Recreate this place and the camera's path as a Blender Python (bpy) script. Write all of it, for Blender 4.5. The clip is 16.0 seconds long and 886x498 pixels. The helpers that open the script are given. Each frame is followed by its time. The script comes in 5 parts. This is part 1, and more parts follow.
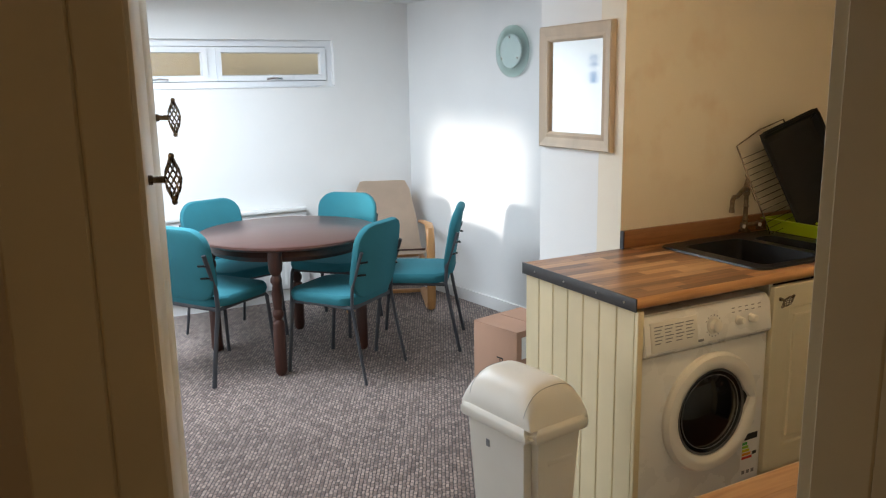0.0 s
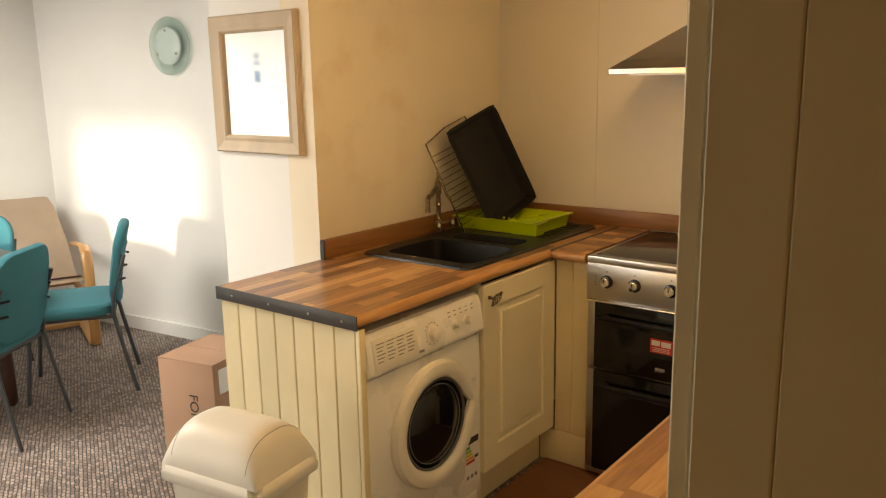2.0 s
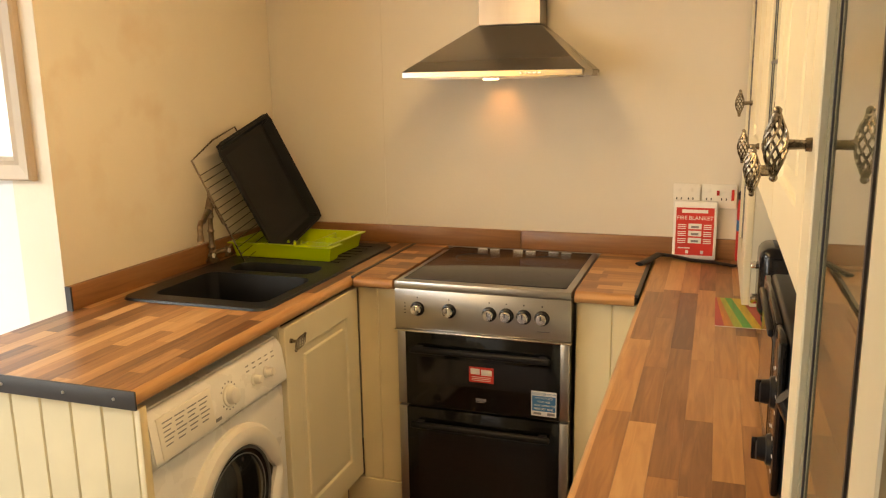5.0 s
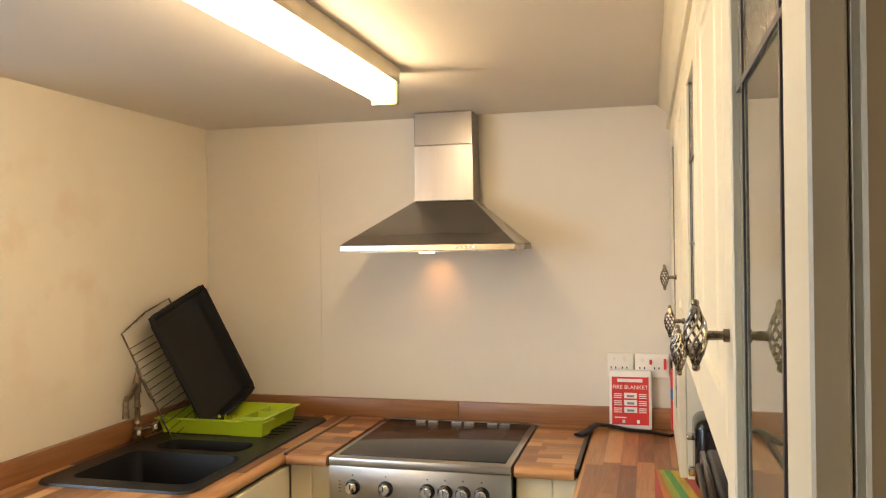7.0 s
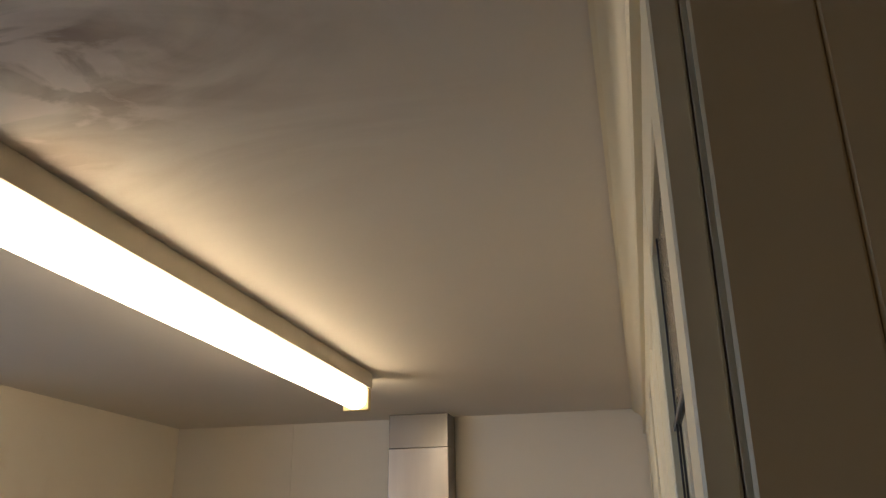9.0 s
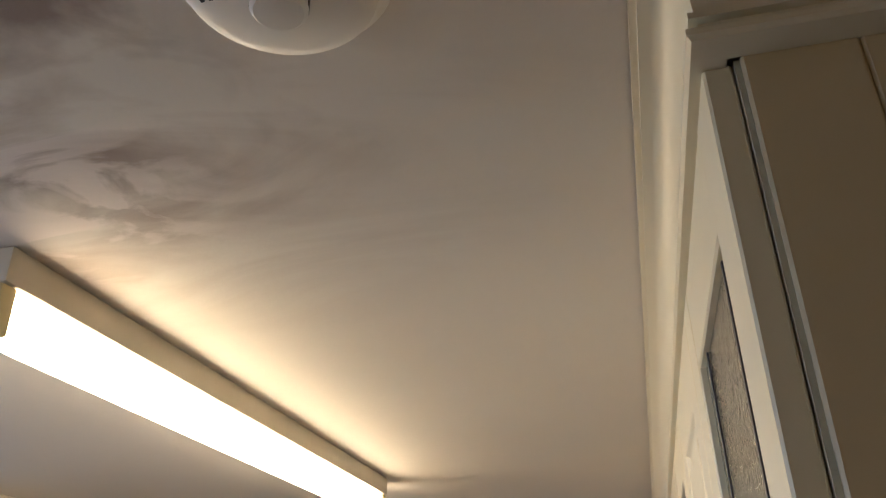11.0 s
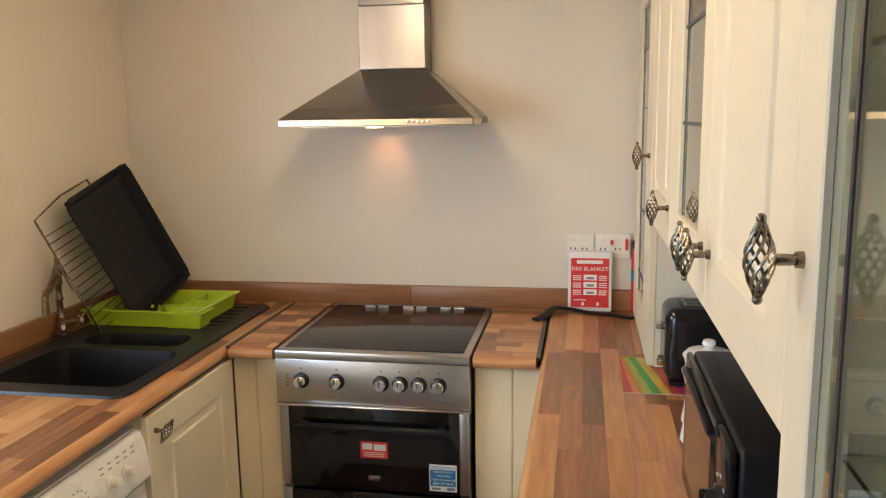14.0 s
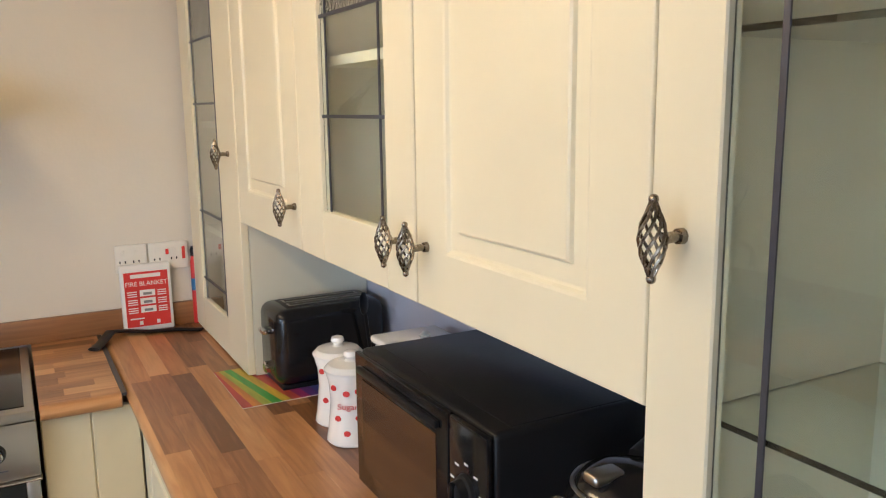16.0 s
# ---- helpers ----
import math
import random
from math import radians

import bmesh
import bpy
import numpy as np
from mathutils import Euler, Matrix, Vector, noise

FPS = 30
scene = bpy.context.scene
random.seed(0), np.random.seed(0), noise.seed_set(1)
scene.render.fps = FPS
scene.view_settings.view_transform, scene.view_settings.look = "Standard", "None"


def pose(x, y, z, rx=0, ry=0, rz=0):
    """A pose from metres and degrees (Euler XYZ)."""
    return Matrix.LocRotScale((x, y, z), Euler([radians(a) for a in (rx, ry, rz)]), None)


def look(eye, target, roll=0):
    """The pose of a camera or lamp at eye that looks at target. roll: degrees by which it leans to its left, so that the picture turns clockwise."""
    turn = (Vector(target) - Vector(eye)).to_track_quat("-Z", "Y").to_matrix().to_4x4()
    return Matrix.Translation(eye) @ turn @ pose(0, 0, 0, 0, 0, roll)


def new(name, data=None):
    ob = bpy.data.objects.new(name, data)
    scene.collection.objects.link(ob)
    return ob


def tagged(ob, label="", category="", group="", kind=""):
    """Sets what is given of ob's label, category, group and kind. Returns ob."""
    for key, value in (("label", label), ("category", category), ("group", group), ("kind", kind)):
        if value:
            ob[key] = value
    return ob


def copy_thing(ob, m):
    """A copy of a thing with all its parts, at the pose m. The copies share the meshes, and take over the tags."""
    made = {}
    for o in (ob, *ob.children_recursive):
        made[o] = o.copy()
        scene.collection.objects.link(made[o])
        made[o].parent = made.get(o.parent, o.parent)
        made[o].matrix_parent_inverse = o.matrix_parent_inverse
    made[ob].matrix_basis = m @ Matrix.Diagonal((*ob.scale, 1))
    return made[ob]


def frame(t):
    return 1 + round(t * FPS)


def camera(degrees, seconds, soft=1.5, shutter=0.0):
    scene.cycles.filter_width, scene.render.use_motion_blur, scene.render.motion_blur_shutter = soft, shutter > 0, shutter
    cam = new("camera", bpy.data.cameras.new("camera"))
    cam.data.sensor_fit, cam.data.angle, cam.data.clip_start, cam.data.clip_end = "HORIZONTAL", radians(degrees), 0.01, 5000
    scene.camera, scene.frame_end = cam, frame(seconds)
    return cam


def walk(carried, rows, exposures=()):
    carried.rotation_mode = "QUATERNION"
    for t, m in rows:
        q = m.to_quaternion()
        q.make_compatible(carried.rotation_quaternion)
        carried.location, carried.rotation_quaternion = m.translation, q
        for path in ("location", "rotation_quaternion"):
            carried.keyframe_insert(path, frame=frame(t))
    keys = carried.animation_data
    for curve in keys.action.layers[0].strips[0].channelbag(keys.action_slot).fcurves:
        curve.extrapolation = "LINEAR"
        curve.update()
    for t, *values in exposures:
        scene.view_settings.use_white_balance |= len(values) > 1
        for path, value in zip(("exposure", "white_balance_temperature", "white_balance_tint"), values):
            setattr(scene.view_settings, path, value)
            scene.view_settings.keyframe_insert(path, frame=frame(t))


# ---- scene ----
cam = camera(58.2, 16.0, soft=1.2)
PATH = [
    (0, (1.046, 0.163, 1.584), (-0.682, 1.085, 1.18), -1.0),
    (0.5, (0.938, 0.209, 1.549), (-0.691, 1.289, 1.125), -1.1),
    (0.8, (0.876, 0.237, 1.557), (-0.689, 1.407, 1.13), -1.2),
    (1, (0.852, 0.255, 1.557), (-0.667, 1.485, 1.133), -1.2),
    (1.5, (0.772, 0.284, 1.561), (-0.599, 1.678, 1.14), -0.9),
    (2, (0.722, 0.268, 1.563), (-0.473, 1.818, 1.151), -1.0),
    (2.5, (0.654, 0.281, 1.554), (-0.35, 1.96, 1.138), -1.0),
    (3, (0.575, 0.355, 1.546), (-0.272, 2.118, 1.126), -0.8),
    (3.5, (0.471, 0.444, 1.549), (-0.324, 2.23, 1.125), -0.8),
    (6, (0.358, 0.52, 1.567), (-0.175, 2.414, 1.21), -0.9),
    (6.5, (0.36, 0.507, 1.577), (-0.148, 2.423, 1.315), -0.8),
    (7, (0.374, 0.512, 1.586), (-0.124, 2.449, 1.584), -0.8),
    (7.5, (0.397, 0.591, 1.615), (-0.105, 2.509, 1.876), -0.8),
    (8, (0.384, 0.558, 1.621), (-0.067, 2.468, 2.003), -0.7),
    (8.5, (0.427, 0.584, 1.655), (-0.038, 2.477, 2.104), -0.9),
    (9, (0.425, 0.509, 1.629), (-0.008, 2.331, 2.332), -0.5),
    (11.5, (0.374, 0.501, 1.665), (-0.043, 2.233, 2.574), -1.8),
    (11.7, (0.384, 0.509, 1.659), (-0.088, 2.287, 2.444), -1.4),
    (12, (0.381, 0.518, 1.654), (-0.136, 2.366, 2.218), -1.2),
    (12.5, (0.378, 0.549, 1.646), (-0.191, 2.458, 1.822), -0.4),
    (13, (0.363, 0.623, 1.632), (-0.214, 2.53, 1.466), 0.0),
    (13.5, (0.338, 0.678, 1.633), (-0.206, 2.577, 1.317), -0.7),
    (14, (0.279, 0.717, 1.612), (-0.067, 2.658, 1.277), -0.9),
    (14.5, (0.165, 0.775, 1.601), (0.241, 2.744, 1.263), -0.6),
    (15, (0.089, 0.856, 1.59), (0.581, 2.764, 1.245), -0.6),
    (15.5, (0.014, 0.921, 1.594), (0.779, 2.736, 1.247), -0.6),
    (16, (-0.047, 0.902, 1.601), (0.895, 2.632, 1.251), -0.7),
]

# ---- exposure along the walk ----
walk(cam, [(t, look(eye, target, roll)) for t, eye, target, roll in PATH], exposures=[
    (0.0, -0.2, 6400, 10), (0.5, -0.15, 6900, 11), (1.5, 0.0, 8200, 13), (2.5, 0.3, 9600, 14), (3.5, 0.6, 9600, 14), (6.0, 0.65, 6800, 10), (7.0, 0.75, 6000, 10),
    (7.6, 0.1, 5500, 10), (9.0, -0.6, 5400, 10), (11.5, 0.2, 5200, 10), (12.0, -0.6, 5300, 10), (12.5, -0.75, 5400, 10), (13.0, -0.05, 5300, 10),
    (13.6, 0.55, 5500, 10), (14.5, 0.6, 5500, 10), (16.0, 0.5, 5500, 10)])

# ---- world and lamps ----
world = bpy.data.worlds.new("world")
scene.world = world
world.use_nodes = True
sky = world.node_tree.nodes.new("ShaderNodeTexSky")
sky.sky_type, sky.sun_disc = "NISHITA", False
SUN_EL, SUN_AZ = radians(8), math.atan2(-1.9, 5.2)   # low sun from the south, through an unseen opening added to shape its patch
sky.sun_elevation, sky.sun_rotation = SUN_EL, math.pi - SUN_AZ
bg = world.node_tree.nodes["Background"]
bg.inputs["Strength"].default_value = 0.15
world.node_tree.links.new(sky.outputs["Color"], bg.inputs["Color"])


def lamp(name, kind, m, energy, color, size=0.1, size_y=None):
    data = bpy.data.lights.new(name, kind)
    data.energy, data.color = energy, color
    if kind == "AREA":
        data.size = size
        if size_y:
            data.shape, data.size_y = "RECTANGLE", size_y
    elif kind == "SPOT":
        data.shadow_soft_size = size
    ob = new(name, data)
    ob.matrix_world = m
    return data


DAY = (0.80, 0.90, 1.0)
# added lounge fills: one for daylight from the unseen south side, one down from the ceiling
lamp("daylight_fill", "AREA", look((-3.5, -1.9, 1.2), (-3.4, 3, 1.1)), 40, DAY, 1.8, 1.9)
lamp("lounge_ceiling_fill", "AREA", look((-3.3, 0.7, 2.14), (-3.3, 0.7, 0)), 95, DAY, 1.2, 1.2)
sun = lamp("sun", "SUN", look((0, 0, 0), (math.sin(SUN_AZ) * math.cos(SUN_EL), math.cos(SUN_AZ) * math.cos(SUN_EL), -math.sin(SUN_EL))), 5.0, (1.0, 0.96, 0.90))
sun.angle = radians(4)
# assumed hall lamp and the hood's bulb; the fluorescent batten lights by its own diffuser
# extra lamp added at the batten's translucent end to light the back wall
lamp("batten_end", "AREA", look((-0.347, 2.694, 2.028), (-0.347, 3.4, 1.45)), 1.9, (1.0, 0.70, 0.37), 0.06, 0.05)
# unseen lamp, assumed overhead in the hall to warm and lift the end panel
lamp("hall_lamp", "AREA", look((1.45, -0.7, 2.09), (1.2, -0.3, 0)), 4.2, (1.0, 0.66, 0.32), 0.25, 0.25)
hl = lamp("hood_lamp", "SPOT", look((-0.42, 3.45, 1.566), (-0.42, 3.56, 1.45)), 0.6, (1.0, 0.40, 0.12), 0.02)
hl.spot_size, hl.spot_blend = radians(80), 1.0


# ---- materials ----
def mat(name, color, rough=0.5, metal=0.0, var=0.10, scale=6.0, bump=0.0, bscale=60.0, coat=0.0, rnd=0.0, stretch=(1, 1, 1), spec=0.5):
    m = bpy.data.materials.new(name)
    m.use_nodes = True
    nt = m.node_tree
    n, l = nt.nodes, nt.links
    p = n["Principled BSDF"]
    p.inputs["Roughness"].default_value = rough
    p.inputs["Metallic"].default_value = metal
    p.inputs["Coat Weight"].default_value = coat
    p.inputs["Specular IOR Level"].default_value = spec
    tc = n.new("ShaderNodeTexCoord")
    mp = n.new("ShaderNodeMapping")
    mp.inputs["Scale"].default_value = stretch
    l.new(tc.outputs["Object"], mp.inputs["Vector"])
    big = n.new("ShaderNodeTexNoise")
    big.inputs["Scale"].default_value, big.inputs["Detail"].default_value = scale, 6
    l.new(mp.outputs["Vector"], big.inputs["Vector"])
    hsv = n.new("ShaderNodeHueSaturation")
    hsv.inputs["Color"].default_value = (*color, 1)
    mr = n.new("ShaderNodeMapRange")
    mr.inputs["To Min"].default_value, mr.inputs["To Max"].default_value = 1 - var, 1 + var
    mr.inputs["From Min"].default_value, mr.inputs["From Max"].default_value = 0.25, 0.75
    l.new(big.outputs["Fac"], mr.inputs["Value"])
    val = mr.outputs["Result"]
    if rnd:
        oi = n.new("ShaderNodeObjectInfo")
        r2 = n.new("ShaderNodeMapRange")
        r2.inputs["To Min"].default_value, r2.inputs["To Max"].default_value = 1 - rnd, 1 + rnd
        l.new(oi.outputs["Random"], r2.inputs["Value"])
        mm = n.new("ShaderNodeMath")
        mm.operation = "MULTIPLY"
        l.new(val, mm.inputs[0]), l.new(r2.outputs["Result"], mm.inputs[1])
        val = mm.outputs[0]
    l.new(val, hsv.inputs["Value"])
    l.new(hsv.outputs["Color"], p.inputs["Base Color"])
    rr = n.new("ShaderNodeMapRange")
    rr.inputs["To Min"].default_value, rr.inputs["To Max"].default_value = max(0.02, rough - 0.08), min(1, rough + 0.08)
    l.new(big.outputs["Fac"], rr.inputs["Value"])
    l.new(rr.outputs["Result"], p.inputs["Roughness"])
    if bump:
        fine = n.new("ShaderNodeTexNoise")
        fine.inputs["Scale"].default_value, fine.inputs["Detail"].default_value = bscale, 4
        l.new(mp.outputs["Vector"], fine.inputs["Vector"])
        b = n.new("ShaderNodeBump")
        b.inputs["Strength"].default_value, b.inputs["Distance"].default_value = bump, 0.004
        l.new(fine.outputs["Fac"], b.inputs["Height"])
        l.new(b.outputs["Normal"], p.inputs["Normal"])
    return m


def wood(name, ramp, rough=0.35, axis=1, rnd=True, ring=7.0, coat=0.15):
    """Stave wood: every piece takes its own tone from the ramp, with grain along the axis."""
    m = bpy.data.materials.new(name)
    m.use_nodes = True
    n, l = m.node_tree.nodes, m.node_tree.links
    p = n["Principled BSDF"]
    p.inputs["Roughness"].default_value, p.inputs["Coat Weight"].default_value = rough, coat
    p.inputs["Coat Roughness"].default_value = 0.2
    tc, oi = n.new("ShaderNodeTexCoord"), n.new("ShaderNodeObjectInfo")
    shift = n.new("ShaderNodeVectorMath")
    shift.operation = "MULTIPLY_ADD"
    sc = [ring * 7] * 3
    sc[axis] = ring * 0.5
    shift.inputs[1].default_value = sc
    off = n.new("ShaderNodeVectorMath")
    off.operation = "SCALE"
    off.inputs[0].default_value = (31, 17, 23)
    l.new(oi.outputs["Random"], off.inputs["Scale"])
    l.new(tc.outputs["Object"], shift.inputs[0]), l.new(off.outputs["Vector"], shift.inputs[2])
    g = n.new("ShaderNodeTexNoise")
    g.inputs["Scale"].default_value, g.inputs["Detail"].default_value, g.inputs["Distortion"].default_value = 1.2, 8, 1.1
    l.new(shift.outputs["Vector"], g.inputs["Vector"])
    cr = n.new("ShaderNodeValToRGB")
    els = cr.color_ramp.elements
    els[0].color, els[1].color = (*ramp[0], 1), (*ramp[-1], 1)
    for i, c in enumerate(ramp[1:-1]):
        e = els.new((i + 1) / (len(ramp) - 1))
        e.color = (*c, 1)
    mix = n.new("ShaderNodeMath")
    mix.operation = "MULTIPLY_ADD"
    mix.inputs[1].default_value = 0.85 if rnd else 1.0
    l.new(g.outputs["Fac"], mix.inputs[0])
    ad = n.new("ShaderNodeMath")
    ad.operation = "MULTIPLY_ADD"
    ad.inputs[1].default_value, ad.inputs[2].default_value = (1.0 if rnd else 0.0), (-0.42 if rnd else 0.0)
    l.new(oi.outputs["Random"], ad.inputs[0])
    l.new(ad.outputs[0], mix.inputs[2])
    l.new(mix.outputs[0], cr.inputs["Fac"])
    l.new(cr.outputs["Color"], p.inputs["Base Color"])
    b = n.new("ShaderNodeBump")
    b.inputs["Strength"].default_value, b.inputs["Distance"].default_value = 0.06, 0.002
    l.new(g.outputs["Fac"], b.inputs["Height"]), l.new(b.outputs["Normal"], p.inputs["Normal"])
    return m


def carpet_mat():
    m = bpy.data.materials.new("carpet")
    m.use_nodes = True
    n, l = m.node_tree.nodes, m.node_tree.links
    p = n["Principled BSDF"]
    p.inputs["Roughness"].default_value = 0.95
    p.inputs["Sheen Weight"].default_value = 0.2
    tc = n.new("ShaderNodeTexCoord")
    mp = n.new("ShaderNodeMapping")
    mp.inputs["Rotation"].default_value = (0, 0, radians(28))
    l.new(tc.outputs["Object"], mp.inputs["Vector"])
    br = n.new("ShaderNodeTexBrick")
    br.inputs["Scale"].default_value = 1.0
    br.inputs["Brick Width"].default_value, br.inputs["Row Height"].default_value = 0.028, 0.016
    br.inputs["Mortar Size"].default_value, br.inputs["Mortar Smooth"].default_value = 0.0035, 0.8
    br.inputs["Color1"].default_value = (0.40, 0.31, 0.265, 1)
    br.inputs["Color2"].default_value = (0.145, 0.10, 0.088, 1)
    br.inputs["Mortar"].default_value = (0.035, 0.025, 0.022, 1)
    wob = n.new("ShaderNodeTexNoise")
    wob.inputs["Scale"].default_value = 35
    l.new(mp.outputs["Vector"], wob.inputs["Vector"])
    add = n.new("ShaderNodeVectorMath")
    add.operation = "MULTIPLY_ADD"
    add.inputs[1].default_value = (0.012, 0.012, 0)
    l.new(wob.outputs["Color"], add.inputs[0]), l.new(mp.outputs["Vector"], add.inputs[2])
    l.new(add.outputs["Vector"], br.inputs["Vector"])
    big = n.new("ShaderNodeTexNoise")
    big.inputs["Scale"].default_value = 1.7
    l.new(tc.outputs["Object"], big.inputs["Vector"])
    hs = n.new("ShaderNodeHueSaturation")
    mr = n.new("ShaderNodeMapRange")
    mr.inputs["To Min"].default_value, mr.inputs["To Max"].default_value = 0.7, 1.3
    l.new(big.outputs["Fac"], mr.inputs["Value"]), l.new(mr.outputs["Result"], hs.inputs["Value"])
    l.new(br.outputs["Color"], hs.inputs["Color"]), l.new(hs.outputs["Color"], p.inputs["Base Color"])
    b = n.new("ShaderNodeBump")
    b.inputs["Strength"].default_value, b.inputs["Distance"].default_value, b.invert = 0.8, 0.004, True
    l.new(br.outputs["Fac"], b.inputs["Height"]), l.new(b.outputs["Normal"], p.inputs["Normal"])
    return m


def plaster(name, color, stain=None, at=(0, 0, 0), radius=0.5):
    """Painted plaster with roller texture; stain: faint brownish damp marks round a place."""
    m = mat(name, color, 0.75, var=0.04, scale=1.6, bump=0.12, bscale=90)
    if stain:
        n, l = m.node_tree.nodes, m.node_tree.links
        p = n["Principled BSDF"]
        src = p.inputs["Base Color"].links[0].from_socket
        tc = n.new("ShaderNodeTexCoord")
        no = n.new("ShaderNodeTexNoise")
        no.inputs["Scale"].default_value, no.inputs["Detail"].default_value = 5.5, 5
        l.new(tc.outputs["Object"], no.inputs["Vector"])
        d = n.new("ShaderNodeVectorMath")
        d.operation = "DISTANCE"
        d.inputs[1].default_value = at
        l.new(tc.outputs["Object"], d.inputs[0])
        fall = n.new("ShaderNodeMapRange")
        fall.inputs["From Min"].default_value, fall.inputs["From Max"].default_value = radius, radius * 0.4
        l.new(d.outputs["Value"], fall.inputs["Value"])
        edge = n.new("ShaderNodeMapRange")
        edge.inputs["From Min"].default_value, edge.inputs["From Max"].default_value = 0.5, 0.68
        l.new(no.outputs["Fac"], edge.inputs["Value"])
        mu = n.new("ShaderNodeMath")
        mu.operation = "MULTIPLY"
        l.new(fall.outputs["Result"], mu.inputs[0]), l.new(edge.outputs["Result"], mu.inputs[1])
        mx = n.new("ShaderNodeMix")
        mx.data_type = "RGBA"
        l.new(mu.outputs[0], mx.inputs["Factor"])
        l.new(src, mx.inputs[6])
        mx.inputs[7].default_value = (*stain, 1)
        l.new(mx.outputs[2], p.inputs["Base Color"])
    return m


def ceiling_mat():
    """Cream ceiling paint with brown water smears and pale peeling patches near the smoke alarm."""
    m = plaster("ceiling_paint", (0.73, 0.68, 0.60))
    n, l = m.node_tree.nodes, m.node_tree.links
    p = n["Principled BSDF"]
    col = p.inputs["Base Color"].links[0].from_socket
    tc = n.new("ShaderNodeTexCoord")
    for tint, at, radius, scale, lo, hi, seed in (((0.40, 0.31, 0.24), (-0.24, 0.92, 2.105), 0.70, 3.2, 0.42, 0.62, 0.0), ((0.24, 0.17, 0.14), (-0.14, 0.90, 2.105), 0.42, 5.0, 0.46, 0.62, 4.0),
                                                  ((0.80, 0.72, 0.66), (-0.25, 1.10, 2.105), 0.30, 7.0, 0.50, 0.57, 9.0)):
        mp = n.new("ShaderNodeMapping")
        mp.inputs["Location"].default_value = (seed, seed * 0.7, 0)
        mp.inputs["Rotation"].default_value = (0, 0, radians(35))
        mp.inputs["Scale"].default_value = (0.6, 1.3, 1)
        l.new(tc.outputs["Object"], mp.inputs["Vector"])
        no = n.new("ShaderNodeTexNoise")
        no.inputs["Scale"].default_value, no.inputs["Detail"].default_value, no.inputs["Distortion"].default_value = scale, 7, 1.4
        l.new(mp.outputs["Vector"], no.inputs["Vector"])
        d = n.new("ShaderNodeVectorMath")
        d.operation = "DISTANCE"
        d.inputs[1].default_value = at
        l.new(tc.outputs["Object"], d.inputs[0])
        fall, edge, mu, mx = n.new("ShaderNodeMapRange"), n.new("ShaderNodeMapRange"), n.new("ShaderNodeMath"), n.new("ShaderNodeMix")
        fall.inputs["From Min"].default_value, fall.inputs["From Max"].default_value = radius, radius * 0.35
        edge.inputs["From Min"].default_value, edge.inputs["From Max"].default_value = lo, hi
        edge.inputs["To Max"].default_value = 0.8
        l.new(d.outputs["Value"], fall.inputs["Value"]), l.new(no.outputs["Fac"], edge.inputs["Value"])
        mu.operation, mx.data_type = "MULTIPLY", "RGBA"
        l.new(fall.outputs["Result"], mu.inputs[0]), l.new(edge.outputs["Result"], mu.inputs[1])
        l.new(mu.outputs[0], mx.inputs["Factor"]), l.new(col, mx.inputs[6])
        mx.inputs[7].default_value = (*tint, 1)
        col = mx.outputs[2]
    l.new(col, p.inputs["Base Color"])
    return m


def glass_mat(name, tint, rough=0.0, bump=0.0):
    m = bpy.data.materials.new(name)
    m.use_nodes = True
    n, l = m.node_tree.nodes, m.node_tree.links
    p = n["Principled BSDF"]
    p.inputs["Base Color"].default_value = (*tint, 1)
    p.inputs["Roughness"].default_value = rough
    p.inputs["Transmission Weight"].default_value = 1.0
    p.inputs["IOR"].default_value = 1.5
    if bump:
        no, b = n.new("ShaderNodeTexNoise"), n.new("ShaderNodeBump")
        no.inputs["Scale"].default_value = 120
        tc = n.new("ShaderNodeTexCoord")
        l.new(tc.outputs["Object"], no.inputs["Vector"])
        b.inputs["Strength"].default_value, b.inputs["Distance"].default_value = bump, 0.003
        l.new(no.outputs["Fac"], b.inputs["Height"]), l.new(b.outputs["Normal"], p.inputs["Normal"])
    return m


def glow(name, color, strength):
    m = bpy.data.materials.new(name)
    m.use_nodes = True
    p = m.node_tree.nodes["Principled BSDF"]
    p.inputs["Base Color"].default_value = (0.8, 0.8, 0.8, 1)
    p.inputs["Emission Color"].default_value = (*color, 1)
    p.inputs["Emission Strength"].default_value = strength
    return m


M = {}
M["white_wall"] = plaster("white_wall", (0.80, 0.80, 0.79))
M["cream_wall"] = plaster("cream_wall", (0.81, 0.74, 0.61), (0.75, 0.64, 0.50), (-1.44, 2.55, 1.55), 0.60)
M["back_wall"] = plaster("back_wall", (0.74, 0.69, 0.60))
M["lilac_wall"] = plaster("lilac_wall", (0.60, 0.60, 0.68))
M["hall_wall"] = plaster("hall_wall", (0.72, 0.62, 0.48))
M["ceiling"] = ceiling_mat()
M["carpet"] = carpet_mat()
M["vinyl"] = wood("vinyl_floor", [(0.10, 0.035, 0.018), (0.20, 0.075, 0.035)], 0.4, 0, False)
M["trim"] = mat("white_trim", (0.78, 0.78, 0.77), 0.4, var=0.03)
M["cream"] = mat("cream_paint", (0.78, 0.71, 0.52), 0.38, var=0.05, scale=3, bump=0.03, bscale=40)
M["board"] = mat("boarding", (0.75, 0.64, 0.41), 0.42, var=0.06, scale=5, bump=0.05, bscale=30, rnd=0.05)
M["panel"] = mat("end_boarding", (0.66, 0.56, 0.36), 0.45, var=0.06, scale=3, bump=0.06, bscale=14)
STAVES = [(0.15, 0.062, 0.024), (0.31, 0.138, 0.054), (0.49, 0.245, 0.095), (0.64, 0.36, 0.155)]
